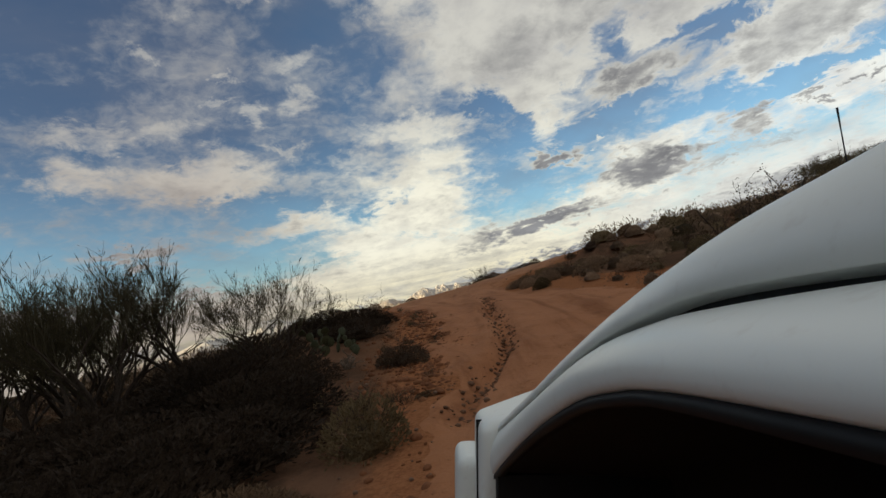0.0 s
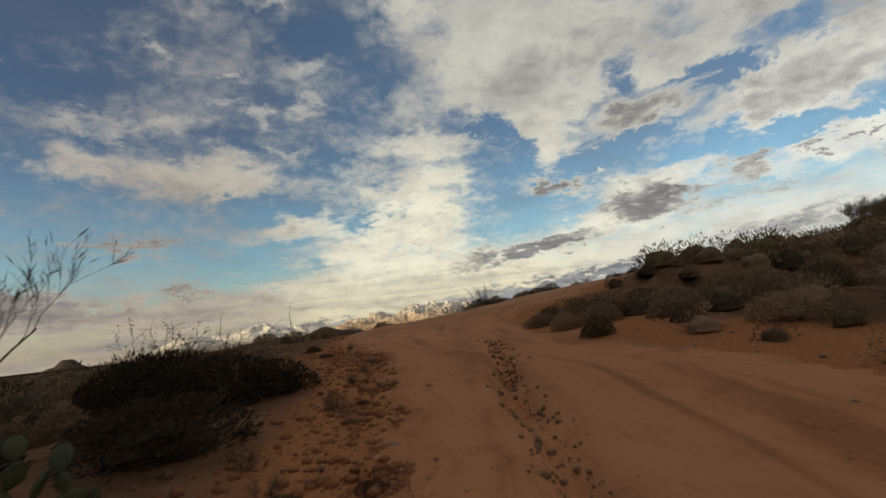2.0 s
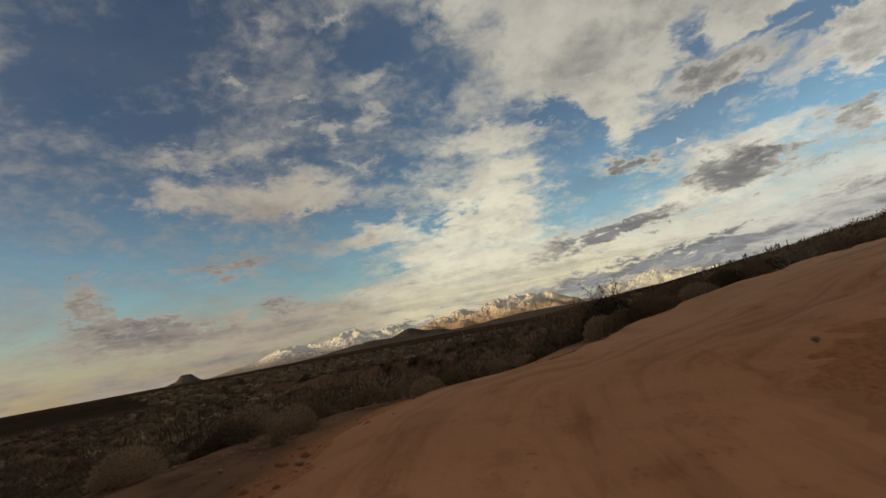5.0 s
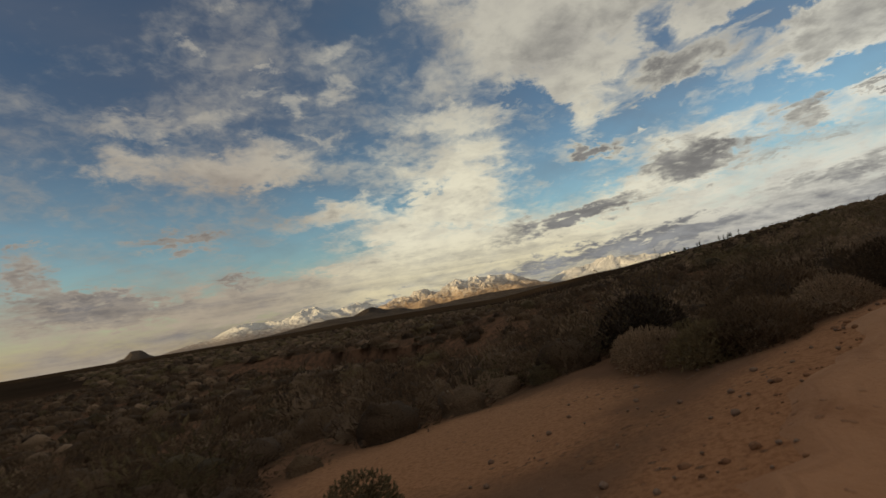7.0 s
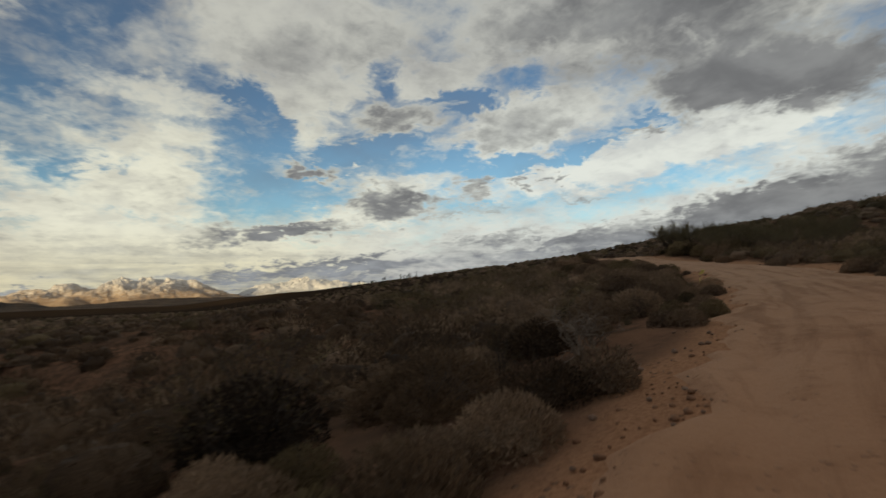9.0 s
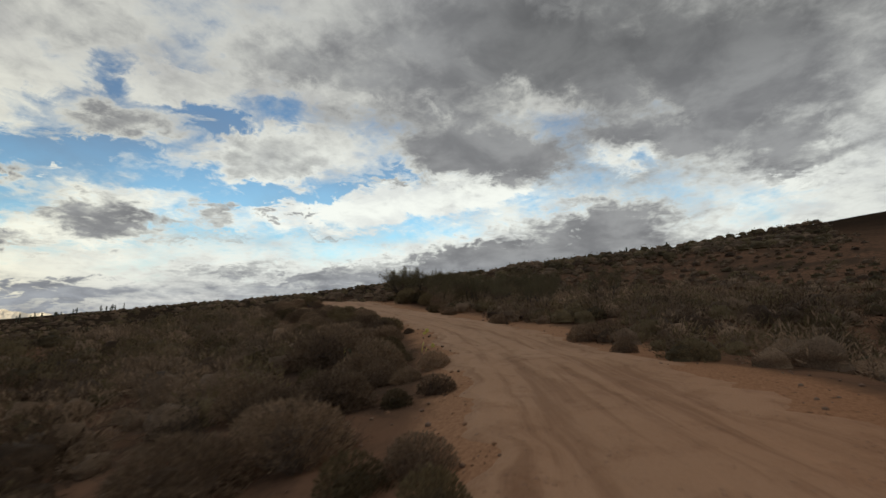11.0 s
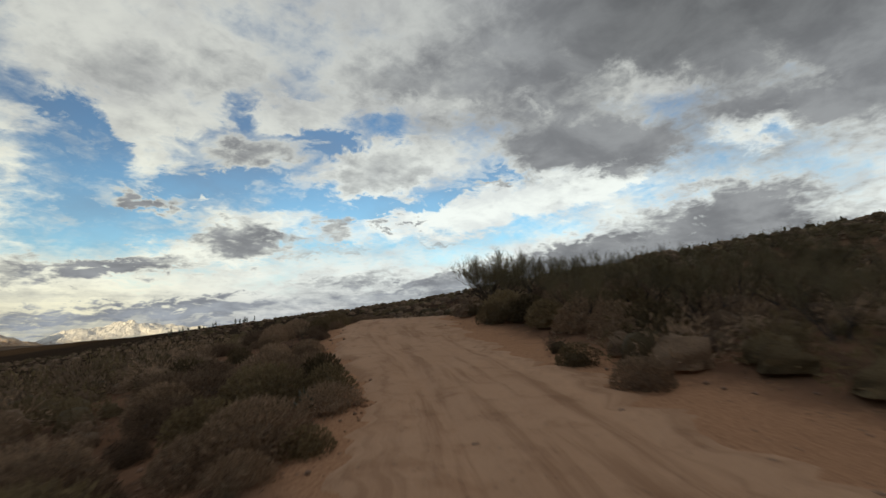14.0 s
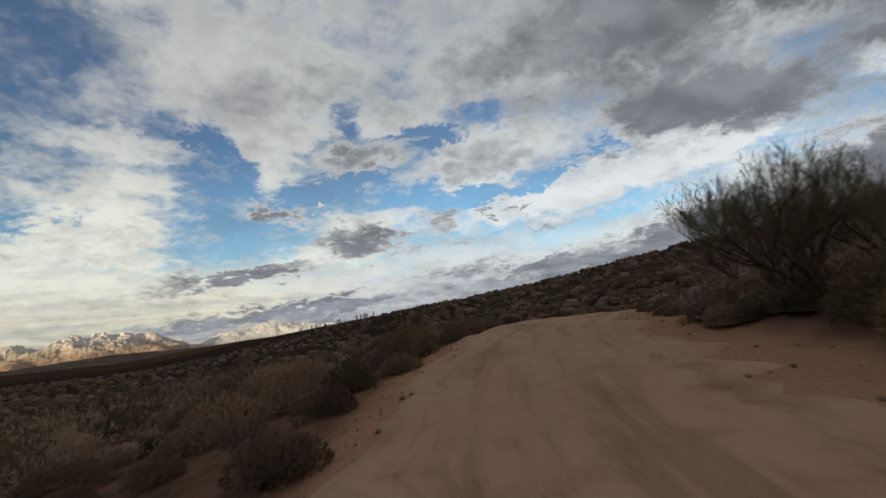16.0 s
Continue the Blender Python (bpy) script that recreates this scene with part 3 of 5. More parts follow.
def land(x, y):
    """The height of the ground."""
    x, y = np.atleast_1d(np.asarray(x, float)), np.atleast_1d(np.asarray(y, float))
    i, d = near_line(x, y)
    i, d = i.reshape(x.shape), d.reshape(x.shape)
    zr, ly = LZ[i], LY[i]
    dl, dr = np.maximum(0, d - LEFT_EDGE[i]), np.maximum(0, RIGHT_EDGE[i] - d)
    first = 1 - smooth(ly, 12.0, 19.0)
    fall = 1.9 * first + 4.6 * (1 - first)
    z = zr - fall * (1 - np.exp(-dl / 25.0))
    z = z + first * 0.38 * np.exp(-((dl - 2.2) / 1.7) ** 2) * smooth(ly, 1.0, 5.0)
    z = z + first * (0.16 + 0.02 * smooth(ly, 7.0, 11.0)) * smooth(dr, 0.0, 3.0) + (1 - first) * (0.40 * smooth(dr, 0.2, 4.0) - 2.3 * smooth(dr, 0.8, 6.5) * (1 - smooth(LX[i], 9.0, 17.0)))
    rough = smooth(np.maximum(dl, dr), 0.0, 1.2)
    dist = np.abs(d)
    z = z + rough * (0.16 * fbm(x * 0.45, y * 0.45, 4, 3) + 0.5 * smooth(dist, 4, 30) * fbm(x * 0.06, y * 0.06, 3, 8))
    # wheel ruts and washed runnels in the track
    on = 1 - rough
    z = z + on * (0.035 * fbm(x * 1.3, y * 1.3, 3, 21) - 0.05 * np.exp(-((d + 0.35 + 0.25 * fbm(y * 0.3, x * 0.3, 2, 5)) / 0.2) ** 2) - 0.05 * np.exp(-((d + 1.75) / 0.2) ** 2))
    dg = np.interp(ly, GULLY_Y, GULLY_D) + 0.05 * fbm(ly * 2.2, ly * 0 + 3.0, 3, 77)
    cut_ = smooth(ly, 3.0, 4.2) * (1 - smooth(ly, 10.5, 12.5)) * (1 + 0.5 * fbm(ly * 1.6, ly * 0 + 9.0, 2, 78))
    z = z - 0.17 * cut_ * np.exp(-((d - dg) / 0.12) ** 2) + 0.03 * cut_ * np.exp(-((d - dg - 0.25) / 0.12) ** 2)
    side_ = ((x + 0.43) * 0.8 + (y - 7.5) * 0.73) / 1.17
    z = z - 0.06 * np.exp(-(side_ / 0.10) ** 2) * smooth(x, -0.7, -0.3) * (1 - smooth(x, 0.2, 0.45)) * (np.abs(y - 7.1) < 0.9)
    # far off: a plain, and a long hill in the east
    plain = -2.0 + 2.5 * fbm(x * 0.004, y * 0.004, 3, 31)
    hill_h = 250.0 * (0.080 + 0.075 * np.exp(-np.maximum(y, -100.0) / 200.0))
    hill = hill_h * smooth(x + 0.10 * y * (y > 0) * 0, 25.0, 250.0) * (1 + 0.10 * fbm(x * 0.012, y * 0.012, 3, 41))
    hill = hill * (1 - smooth(y, 900.0, 1800.0)) * (1 - smooth(-y, 300, 1200))
    foot = 5.0 * np.exp(-((y - 1300.0) / 420.0) ** 2) * smooth(x, -1100, -100) * (1 + 0.4 * fbm(x * 0.004, y * 0.004, 3, 51))
    # unseen long ridge, added behind the start to keep low sun off the valley
    far_r, far_a = np.hypot(x, y - 15.0), np.degrees(np.arctan2(x, y - 15.0))
    far_a = np.where(far_a > 150.0, far_a - 360.0, far_a)
    added_ridge = 145.0 * np.exp(-((far_r - 580.0) / 150.0) ** 2) * smooth(-far_a, 54.0, 69.0) * (1 - smooth(-far_a, 185.0, 205.0))
    away = smooth(dist, 18.0, 160.0)
    return z * (1 - away) + away * (plain + foot + added_ridge) + hill * smooth(dist, 10.0, 80.0)


def height(x, y):
    return float(land(np.array([x]), np.array([y]))[0])


def grid_mesh(name, xs, ys, zs):
    nx, ny = len(xs), len(ys)
    X, Y = np.meshgrid(xs, ys)
    verts = np.stack([X.ravel(), Y.ravel(), zs.ravel()], 1)
    j, i = np.meshgrid(np.arange(ny - 1), np.arange(nx - 1), indexing="ij")
    a = (j * nx + i).ravel()
    faces = np.stack([a, a + 1, a + 1 + nx, a + nx], 1)
    me = bpy.data.meshes.new(name)
    me.from_pydata(verts.tolist(), [], faces.tolist())
    me.polygons.foreach_set("use_smooth", np.ones(len(me.polygons), bool))
    return me


def spread(lo, hi, fine, reach):
    mid = np.arange(lo, hi + 1e-6, fine)
    out, stepv, p = [], fine, hi
    while p < reach:
        stepv *= 1.13
        p += stepv
        out.append(p)
    low_, stepv, p = [], fine, lo
    while p > -reach:
        stepv *= 1.13
        p -= stepv
        low_.append(p)
    return np.array(low_[::-1] + mid.tolist() + out)


XS, YS = spread(-14.0, 42.0, 0.28, 4700.0), spread(-5.0, 62.0, 0.28, 4700.0)
_X, _Y = np.meshgrid(XS, YS)
_gi, _gd = near_line(_X, _Y)
_out = np.maximum(_gd - LEFT_EDGE[_gi], RIGHT_EDGE[_gi] - _gd)
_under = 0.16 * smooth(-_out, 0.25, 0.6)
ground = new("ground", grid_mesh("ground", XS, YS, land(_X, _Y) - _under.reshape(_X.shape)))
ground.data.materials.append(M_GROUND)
_attr = ground.data.attributes.new("worn", "FLOAT", "POINT")
_attr.data.foreach_set("value", (1 - smooth(_out, -0.2, np.where(_gd < 0, 2.6, 1.2))) + 0.40 * (1 - smooth(_out, 0.0, 4.0)) * smooth(_Y.ravel(), 4.5, 7.0) * (_Y.ravel() < 14) + 1.1 * np.exp(-((_X.ravel() + 0.5) ** 2 + (_Y.ravel() - 20.3) ** 2) / 3.2))
tagged(ground, "reddish brown desert soil with pebbles and low brush", "ground", kind="structure")


def build_road():
    """The dirt track: a strip laid on the ground, its ragged edges dipping into the soil."""
    rows, n = [], 38
    for k in range(0, len(RUN)):
        lx, ly, tx, ty = LX[k], LY[k], TX[k], TY[k]
        wob_l = 0.42 * float(fbm(np.array([RUN[k] * 1.3]), np.array([1.5]), 4, 61, 0.7)[0])
        wob_r = 0.42 * float(fbm(np.array([RUN[k] * 1.3]), np.array([7.5]), 4, 62, 0.7)[0])
        le, re = LEFT_EDGE[k], RIGHT_EDGE[k]
        for d in np.concatenate([[le + 0.28], np.linspace(le, re, 36), [re - 0.5]]):
            u = (le - d) / (le - re)
            dd = d + wob_l * max(0, 1 - u * 4) + wob_r * max(0, 1 - (1 - u) * 4)
            rows.append((lx - ty * dd, ly + tx * dd))
    xy = np.array(rows)
    z = land(xy[:, 0], xy[:, 1]).reshape(-1, n)
    z[:, 1:-1] += 0.03
    z[:, 0] -= 0.06
    z[:, -1] -= 0.06
    v = np.concatenate([xy, z.reshape(-1, 1)], 1)
    f = []
    for k in range(len(RUN) - 1):
        for i in range(n - 1):
            a = k * n + i
            f.append((a, a + n, a + n + 1, a + 1))
    me = bpy.data.meshes.new("road")
    me.from_pydata(v.tolist(), [], f)
    me.polygons.foreach_set("use_smooth", np.ones(len(me.polygons), bool))
    me.materials.append(M_ROAD)
    lay = me.attributes.new("along", "FLOAT_VECTOR", "POINT")
    uvw = np.zeros((len(v), 3))
    uvw[:, 0] = np.tile(np.arange(n) * 0.26, len(RUN))
    uvw[:, 1] = np.repeat(RUN * 0.28, n)
    lay.data.foreach_set("vector", uvw.ravel())
    return tagged(new("road", me), "reddish brown single-lane dirt track with ruts", "dirt track", kind="structure")


build_road()


# ------------------------------------------------------------------ mountains
def mountain(name, label, mat, az0, az1, near, far, tops, seed, ridge=1.0):
    """A range between two azimuths; tops(az) gives the elevation of its skyline in degrees."""
    na, nr = max(24, int((az1 - az0) * 9)), 26
    A = np.linspace(az0, az1, na)
    Rr = np.linspace(near, far, nr)
    AA, RR = np.meshgrid(A, Rr)
    x, y = RR * np.sin(np.radians(AA)), RR * np.cos(np.radians(AA))
    u = (RR - near) / (far - near)
    top = np.tan(np.radians(tops(AA))) * (near + (far - near) * 0.62)
    shape = np.where(u < 0.62, (u / 0.62) ** 0.9, 1 - (u - 0.62) / 0.38 * 0.8)
    crag = 1 - np.abs(fbm(x * 0.0045, y * 0.0045, 5, seed, 0.55)) * 1.3
    crag2 = 1 - np.abs(fbm(x * 0.013 + 3, y * 0.013, 4, seed + 9, 0.55))
    z = top * shape * (1 - 0.42 * ridge + 0.42 * ridge * crag) * (0.86 + 0.14 * crag2)
    edge = np.minimum(smooth(AA, az0, az0 + 0.3 * (az1 - az0)), 1 - smooth(AA, az1 - 0.3 * (az1 - az0), az1))
    z = z * edge - 12 * (1 - edge) - 6 * (u < 0.02)
    v = np.stack([x.ravel(), y.ravel(), z.ravel()], 1)
    j, i = np.meshgrid(np.arange(nr - 1), np.arange(na - 1), indexing="ij")
    a = (j * na + i).ravel()
    f = np.stack([a, a + na, a + 1 + na, a + 1], 1)
    me = bpy.data.meshes.new(name)
    me.from_pydata(v.tolist(), [], f.tolist())
    me.materials.append(mat)
    me.update()
    return tagged(new(name, me), label, "mountain", kind="structure")


M_SNOWROCK = rock_material("snowy_rock", (0.22, 0.18, 0.16), (0.30, 0.25, 0.22), 0.95, 10.0, 90.0)
# sunlight is put into the tan rock's colour, shade into the dark rock's
M_SUNLITROCK = rock_material("sunlit_rock", (0.30, 0.20, 0.125), (0.46, 0.33, 0.215), 0.92, 35.0, 190.0)
M_SHADEDROCK = rock_material("shaded_rock", (0.045, 0.034, 0.027), (0.075, 0.056, 0.043), 0.0)
mountain("mountain_snowy_west", "far snow-dusted mountain range under low cloud", M_SNOWROCK, -36, -6, 3300, 4500, lambda a: 1.15 + 1.35 * smooth(a, -34, -16) + 0.25 * np.sin(a * 0.9), 71)
mountain("mountain_tan", "tan rocky mountain with snow on its tops", M_SUNLITROCK, -17, 13, 3000, 3900, lambda a: 2.3 + 1.4 * np.exp(-((a + 0.5) / 4.5) ** 2) + 0.15 * np.sin(a * 1.7), 72, 1.5)
mountain("mountain_snowy_east", "far white snow-covered mountain slope", M_SNOWROCK, 4, 30, 3400, 4500, lambda a: 2.2 + 0.5 * np.exp(-((a - 15) / 5.5) ** 2) + 0.12 * np.sin(a * 1.3), 73)
mountain("mountain_dark_peak", "dark bare foothill peak below the snow", M_SHADEDROCK, -19, -5, 2300, 3000, lambda a: 0.7 + 1.0 * np.exp(-((a + 12.5) / 1.6) ** 2) + 0.35 * np.exp(-((a + 9) / 2.5) ** 2), 74)
mountain("foothill_dark", "low dark foothills before the mountains", M_SHADEDROCK, -34, 30, 2000, 2500, lambda a: 0.72 + 0.2 * np.sin(a * 0.35 + 1.0) + 0.5 * smooth(a, 2, 14), 76, 0.6)
mountain("mesa", "small dark flat-topped hill on the plain", M_SHADEDROCK, -38.5, -33.5, 2300, 2700, lambda a: 0.25 + 0.65 * smooth(a, -37, -36.2) * (1 - smooth(a, -35.6, -34.6)), 75, 0.3)


# ------------------------------------------------------------------ plants
rng = np.random.default_rng(7)


def part(name, me, mat, parent, label=""):
    """Links a mesh as one part under a thing."""
    if not me.materials:
        me.materials.append(mat)
    ob = new(name, me)
    ob.parent = parent
    if label:
        ob["label"] = label
    return ob


class Soup:
    """Vertices and faces gathered for one mesh."""

    def __init__(self):
        self.v, self.f, self.n = [], [], 0

    def add(self, v, f):
        self.v.append(np.asarray(v, float))
        self.f.extend([tuple(int(i) + self.n for i in q) for q in f])
        self.n += len(v)

    def tube(self, pts, radii, sides=3):
        pts = np.asarray(pts, float)
        t = np.gradient(pts, axis=0)
        t /= np.linalg.norm(t, axis=1, keepdims=True) + 1e-9
        a = np.cross(t, np.array([0.31, 0.17, 0.93]))
        a /= np.linalg.norm(a, axis=1, keepdims=True) + 1e-9
        b = np.cross(t, a)
        v = []
        for i in range(len(pts)):
            for k in range(sides):
                w = 2 * math.pi * k / sides
                v.append(pts[i] + radii[i] * (math.cos(w) * a[i] + math.sin(w) * b[i]))
        f = []
        for i in range(len(pts) - 1):
            for k in range(sides):
                k2 = (k + 1) % sides
                f.append((i * sides + k, i * sides + k2, (i + 1) * sides + k2, (i + 1) * sides + k))
        self.add(v, f)

    def leaf(self, at, way, size, flat=0.45):
        way = way / (np.linalg.norm(way) + 1e-9)
        side = np.cross(way, rng.normal(size=3))
        side /= np.linalg.norm(side) + 1e-9
        self.add([at, at + way * size * 0.55 + side * size * flat * 0.5, at + way * size, at + way * size * 0.5 - side * size * flat * 0.5], [(0, 1, 2), (0, 2, 3)])

    def mesh(self, name, mat=None, rounded=False):
        me = bpy.data.meshes.new(name)
        me.from_pydata(np.concatenate(self.v).tolist() if self.v else [], [], self.f)
        if rounded:
            me.polygons.foreach_set("use_smooth", np.ones(len(me.polygons), bool))
        if mat:
            me.materials.append(mat)
        return me


def bent(start, way, length, n, wander, rise=0.0):
    """A line of n steps that wanders and turns up (or down) as it grows."""
    pts, p, w = [np.array(start, float)], np.array(start, float), np.array(way, float)
    for _ in range(n):
        w = w + rng.normal(size=3) * wander + np.array([0, 0, rise])
        w /= np.linalg.norm(w)
        p = p + w * length / n
        pts.append(p)
    return np.array(pts), w


def bush_soup(stems, height_, spread_, twigs, leaves, leaf_size, up=0.9, thick=0.006, wander=0.18, steps=4):
    """A bush of many stems from one root: woody part and leafy part."""
    wood, leafy = Soup(), Soup()
    for _ in range(stems):
        a = rng.uniform(0, 2 * math.pi)
        lean = spread_ * math.sqrt(rng.uniform(0.02, 1))
        way = np.array([math.cos(a) * lean, math.sin(a) * lean, up * rng.uniform(0.55, 1.1)])
        way /= np.linalg.norm(way)
        ln = height_ * rng.uniform(0.65, 1.1)
        base = np.array([math.cos(a), math.sin(a), 0]) * rng.uniform(0, 0.06) * height_ - np.array([0, 0, 0.04])
        pts, w = bent(base, way, ln, steps, wander, 0.03)
        r = thick * rng.uniform(0.7, 1.3)
        wood.tube(pts, np.linspace(r, r * 0.2, steps + 1))
        tips = [(p_, w) for p_ in (pts[-1:] if twigs else pts[1:])]
        for _ in range(twigs):
            k = rng.integers(1, steps)
            u = rng.uniform(0, 1)
            p0 = pts[k] * (1 - u) + pts[k + 1] * u
            tw = w * 0.5 + rng.normal(size=3) * 0.55 + np.array([0, 0, 0.15])
            tw /= np.linalg.norm(tw)
            q, w2 = bent(p0, tw, ln * rng.uniform(0.16, 0.38), 2, wander)
            wood.tube(q, [r * 0.45, r * 0.3, r * 0.12])
            tips.append((q[-1], w2))
            tips.append((q[1], w2))
        for _ in range(leaves):
            at, w2 = tips[rng.integers(len(tips))]
            leafy.leaf(at + rng.normal(size=3) * leaf_size * 0.9, w2 + rng.normal(size=3) * 0.9, leaf_size * rng.uniform(0.6, 1.3))
    return wood, leafy


def mound_soup(n, leaf_size, stems=26, tall=0.42, wide=0.52, shell=0.42, rings=6, around=11, inner=0.62, slim=0.24):
    """A rounded bush: stems from one root that end in a close lumpy dome of small leaves and twig ends."""
    wood, leafy = Soup(), Soup()
    lumps = rng.normal(size=(9, 3))
    lumps[:, 2] = np.abs(lumps[:, 2])
    lumps /= np.linalg.norm(lumps, axis=1, keepdims=True)
    swell = rng.uniform(-0.16, 0.20, 9)

    def reach(d):
        return 1.0 + float(np.sum(swell * np.exp(-((1 - lumps @ d) / 0.16))))

    def dome(k):
        d = rng.normal(size=3)
        d[2] = abs(d[2]) * 0.9 + 0.02
        d /= np.linalg.norm(d)
        return d, d * np.array([wide, wide, tall]) * reach(d) * k

    for _ in range(stems):
        d, p = dome(rng.uniform(0.8, 1.12))
        mid = p * 0.5 + rng.normal(size=3) * 0.035 + np.array([0, 0, 0.03])
        r = rng.uniform(0.003, 0.006)
        wood.tube([np.array([d[0] * 0.05, d[1] * 0.05, -0.04]), mid, p], [r, r * 0.7, r * 0.2])
    # the close inner growth that the eye cannot see through
    core, faces = [], []
    for i in range(rings):
        for k in range(around):
            e = 0.5 * math.pi * (i + 0.3) / rings - 0.12
            w = 2 * math.pi * (k + 0.5 * (i % 2)) / around
            d = np.array([math.cos(e) * math.cos(w), math.cos(e) * math.sin(w), math.sin(e)])
            core.append(d * np.array([wide, wide, tall]) * reach(d) * inner * rng.uniform(0.82, 1.12))
    core.append(np.array([0, 0, tall * inner]))
    for i in range(rings - 1):
        for k in range(around):
            a0, a1 = i * around + k, i * around + (k + 1) % around
            faces.append((a0, a1, a1 + around))
            faces.append((a0, a1 + around, a0 + around))
    for k in range(around):
        faces.append(((rings - 1) * around + k, (rings - 1) * around + (k + 1) % around, rings * around))
    leafy.add(core, faces)
    for _ in range(n):
        d, p = dome(1.0 - shell * rng.uniform() ** 2.0)
        p = p + np.array([0, 0, 0.01])
        leafy.leaf(p, d + rng.normal(size=3) * 0.6 + np.array([0, 0, 0.30]), leaf_size * rng.uniform(0.6, 1.5), slim)
    return wood, leafy


BUSH_KINDS = {
    # name: (builder settings, wood, leaf, label)
    "bursage": (dict(n=2400, leaf_size=0.062, slim=0.3), M_GREYTWIG, M_BROWNLEAF, "low rounded grey-brown desert bush on bare soil"),
    "buckwheat": (dict(n=2400, leaf_size=0.066, tall=0.38, slim=0.24), M_BARK, M_BROWNLEAF, "dense brown dried-out bush on reddish soil"),
    "creosote": (dict(stems=22, height_=0.95, spread_=0.85, twigs=9, leaves=26, leaf_size=0.034, thick=0.008, wander=0.2), M_BARK, M_GREENLEAF, "open olive-green bush with dark thin stems"),
    "brittlebush": (dict(n=1600, leaf_size=0.066, tall=0.46, wide=0.50, slim=0.36), M_GREYTWIG, M_GREENLEAF, "rounded olive and brown bush beside the track"),
    # rounded bush whose leaves carry painted-in shade
    "shade_bush": (dict(n=2600, leaf_size=0.052, tall=0.46, slim=0.3), M_BARK, M_SHADELEAF, "dense brown bush with shade put into its colour"),
    "umber_bush": (dict(n=2400, leaf_size=0.06, tall=0.40, slim=0.3), M_BARK, M_DIMMEDLEAF, "low darkened umber desert bush on the flat"),
    "bare_bush": (dict(stems=26, height_=0.80, spread_=0.95, twigs=10, leaves=3, leaf_size=0.024, thick=0.008, wander=0.26), M_GREYTWIG, M_BROWNLEAF, "nearly leafless grey bush with tangled twigs"),
}
PROTO = {}
for kind_, (sets, wood_m, leaf_m, label_) in BUSH_KINDS.items():
    PROTO[kind_] = []
    for _ in range(3):
        w_, l_ = mound_soup(**sets) if "n" in sets else bush_soup(**sets)
        PROTO[kind_].append((w_.mesh(kind_ + "_stems", wood_m), l_.mesh(kind_ + "_leaves", leaf_m)))


def grass_mesh(blades=130, tall=0.34):
    s = Soup()
    for _ in range(blades):
        a, lean = rng.uniform(0, 6.28), rng.uniform(0.05, 0.75)
        base = np.array([rng.normal() * 0.05, rng.normal() * 0.05, -0.02])
        way = np.array([math.cos(a) * lean, math.sin(a) * lean, 1.0])
        p, _w = bent(base, way / np.linalg.norm(way), tall * rng.uniform(0.5, 1.1), 3, 0.10, -0.07)
        s.tube(p, [0.0026, 0.0022, 0.0015, 0.0004])
    return s.mesh("blades", M_PALEGRASS)


GRASS = [grass_mesh() for _ in range(3)]


def plant_bush(kind, x, y, size, turn, tall=1.0):
    label = BUSH_KINDS[kind][3]
    wood, leafy = PROTO[kind][int(rng.integers(3))]
    ob = new("bush")
    tagged(ob, label, "bush", "desert bushes along the track")
    ob.matrix_world = Matrix.Translation((x, y, height(x, y) - 0.02)) @ Matrix.Rotation(turn, 4, "Z") @ Matrix.Diagonal((size, size, size * tall, 1))
    part("woody_frame", wood, None, ob)
    part("foliage", leafy, None, ob)
    return ob


def plant_grass(x, y, size, turn):
    ob = new("grass_clump")
    tagged(ob, "tuft of dry straw-coloured grass on bare soil", "grass", "dry grass tufts")
    ob.matrix_world = Matrix.Translation((x, y, height(x, y) - 0.01)) @ Matrix.Rotation(turn, 4, "Z") @ Matrix.Scale(size, 4)
    part("tuft", GRASS[int(rng.integers(3))], None, ob)
    return ob


# ---- trees: green-barked, broom-like, almost leafless
def tree_soup(tall, wide, trunks, seed):
    wood, twig, fine = Soup(), Soup(), Soup()

    def grow(p, way, length, r, level):
        n = 4 if level < 3 else 2
        pts, w = bent(p, way, length, n, 0.16, 0.05 if level else 0.02)
        radii = [r * (1 - 0.55 * i / n) for i in range(n + 1)]
        (wood if level < 2 else twig).tube(pts, radii, 6 if level == 0 else 4 if level == 1 else 3)
        if level >= 4:
            for _ in range(2):
                fine.leaf(pts[int(rng.integers(0, n + 1))] + rng.normal(size=3) * 0.006, w + rng.normal(size=3) * 0.32, rng.uniform(0.06, 0.13), 0.06)
        if level >= 4:
            return
        kids = (4, 5, 5, 4)[level]
        for k in range(kids):
            u = rng.uniform(0.35, 1.0) * n
            i = min(int(u), n - 1)
            q = pts[i] + (pts[i + 1] - pts[i]) * (u - i)
            a = rng.uniform(0, 6.28)
            side = np.array([math.cos(a), math.sin(a), 0.25])
            d = w * 0.75 + side * (0.62 if level < 2 else 0.42) * wide + np.array([0, 0, 0.28])
            grow(q, d / np.linalg.norm(d), length * rng.uniform(0.50, 0.72), max(radii[i] * 0.55, 0.0022), level + 1)

    for k in range(trunks):
        a = 6.28 * k / trunks + rng.uniform(-0.4, 0.4)
        way = np.array([math.cos(a) * 0.55 * wide, math.sin(a) * 0.55 * wide, 1.0])
        grow(np.array([math.cos(a) * 0.08, math.sin(a) * 0.08, -0.08]), way / np.linalg.norm(way), tall * 0.46, 0.036 * tall / 2.5, 0)
    return wood, twig, fine


TREES = []
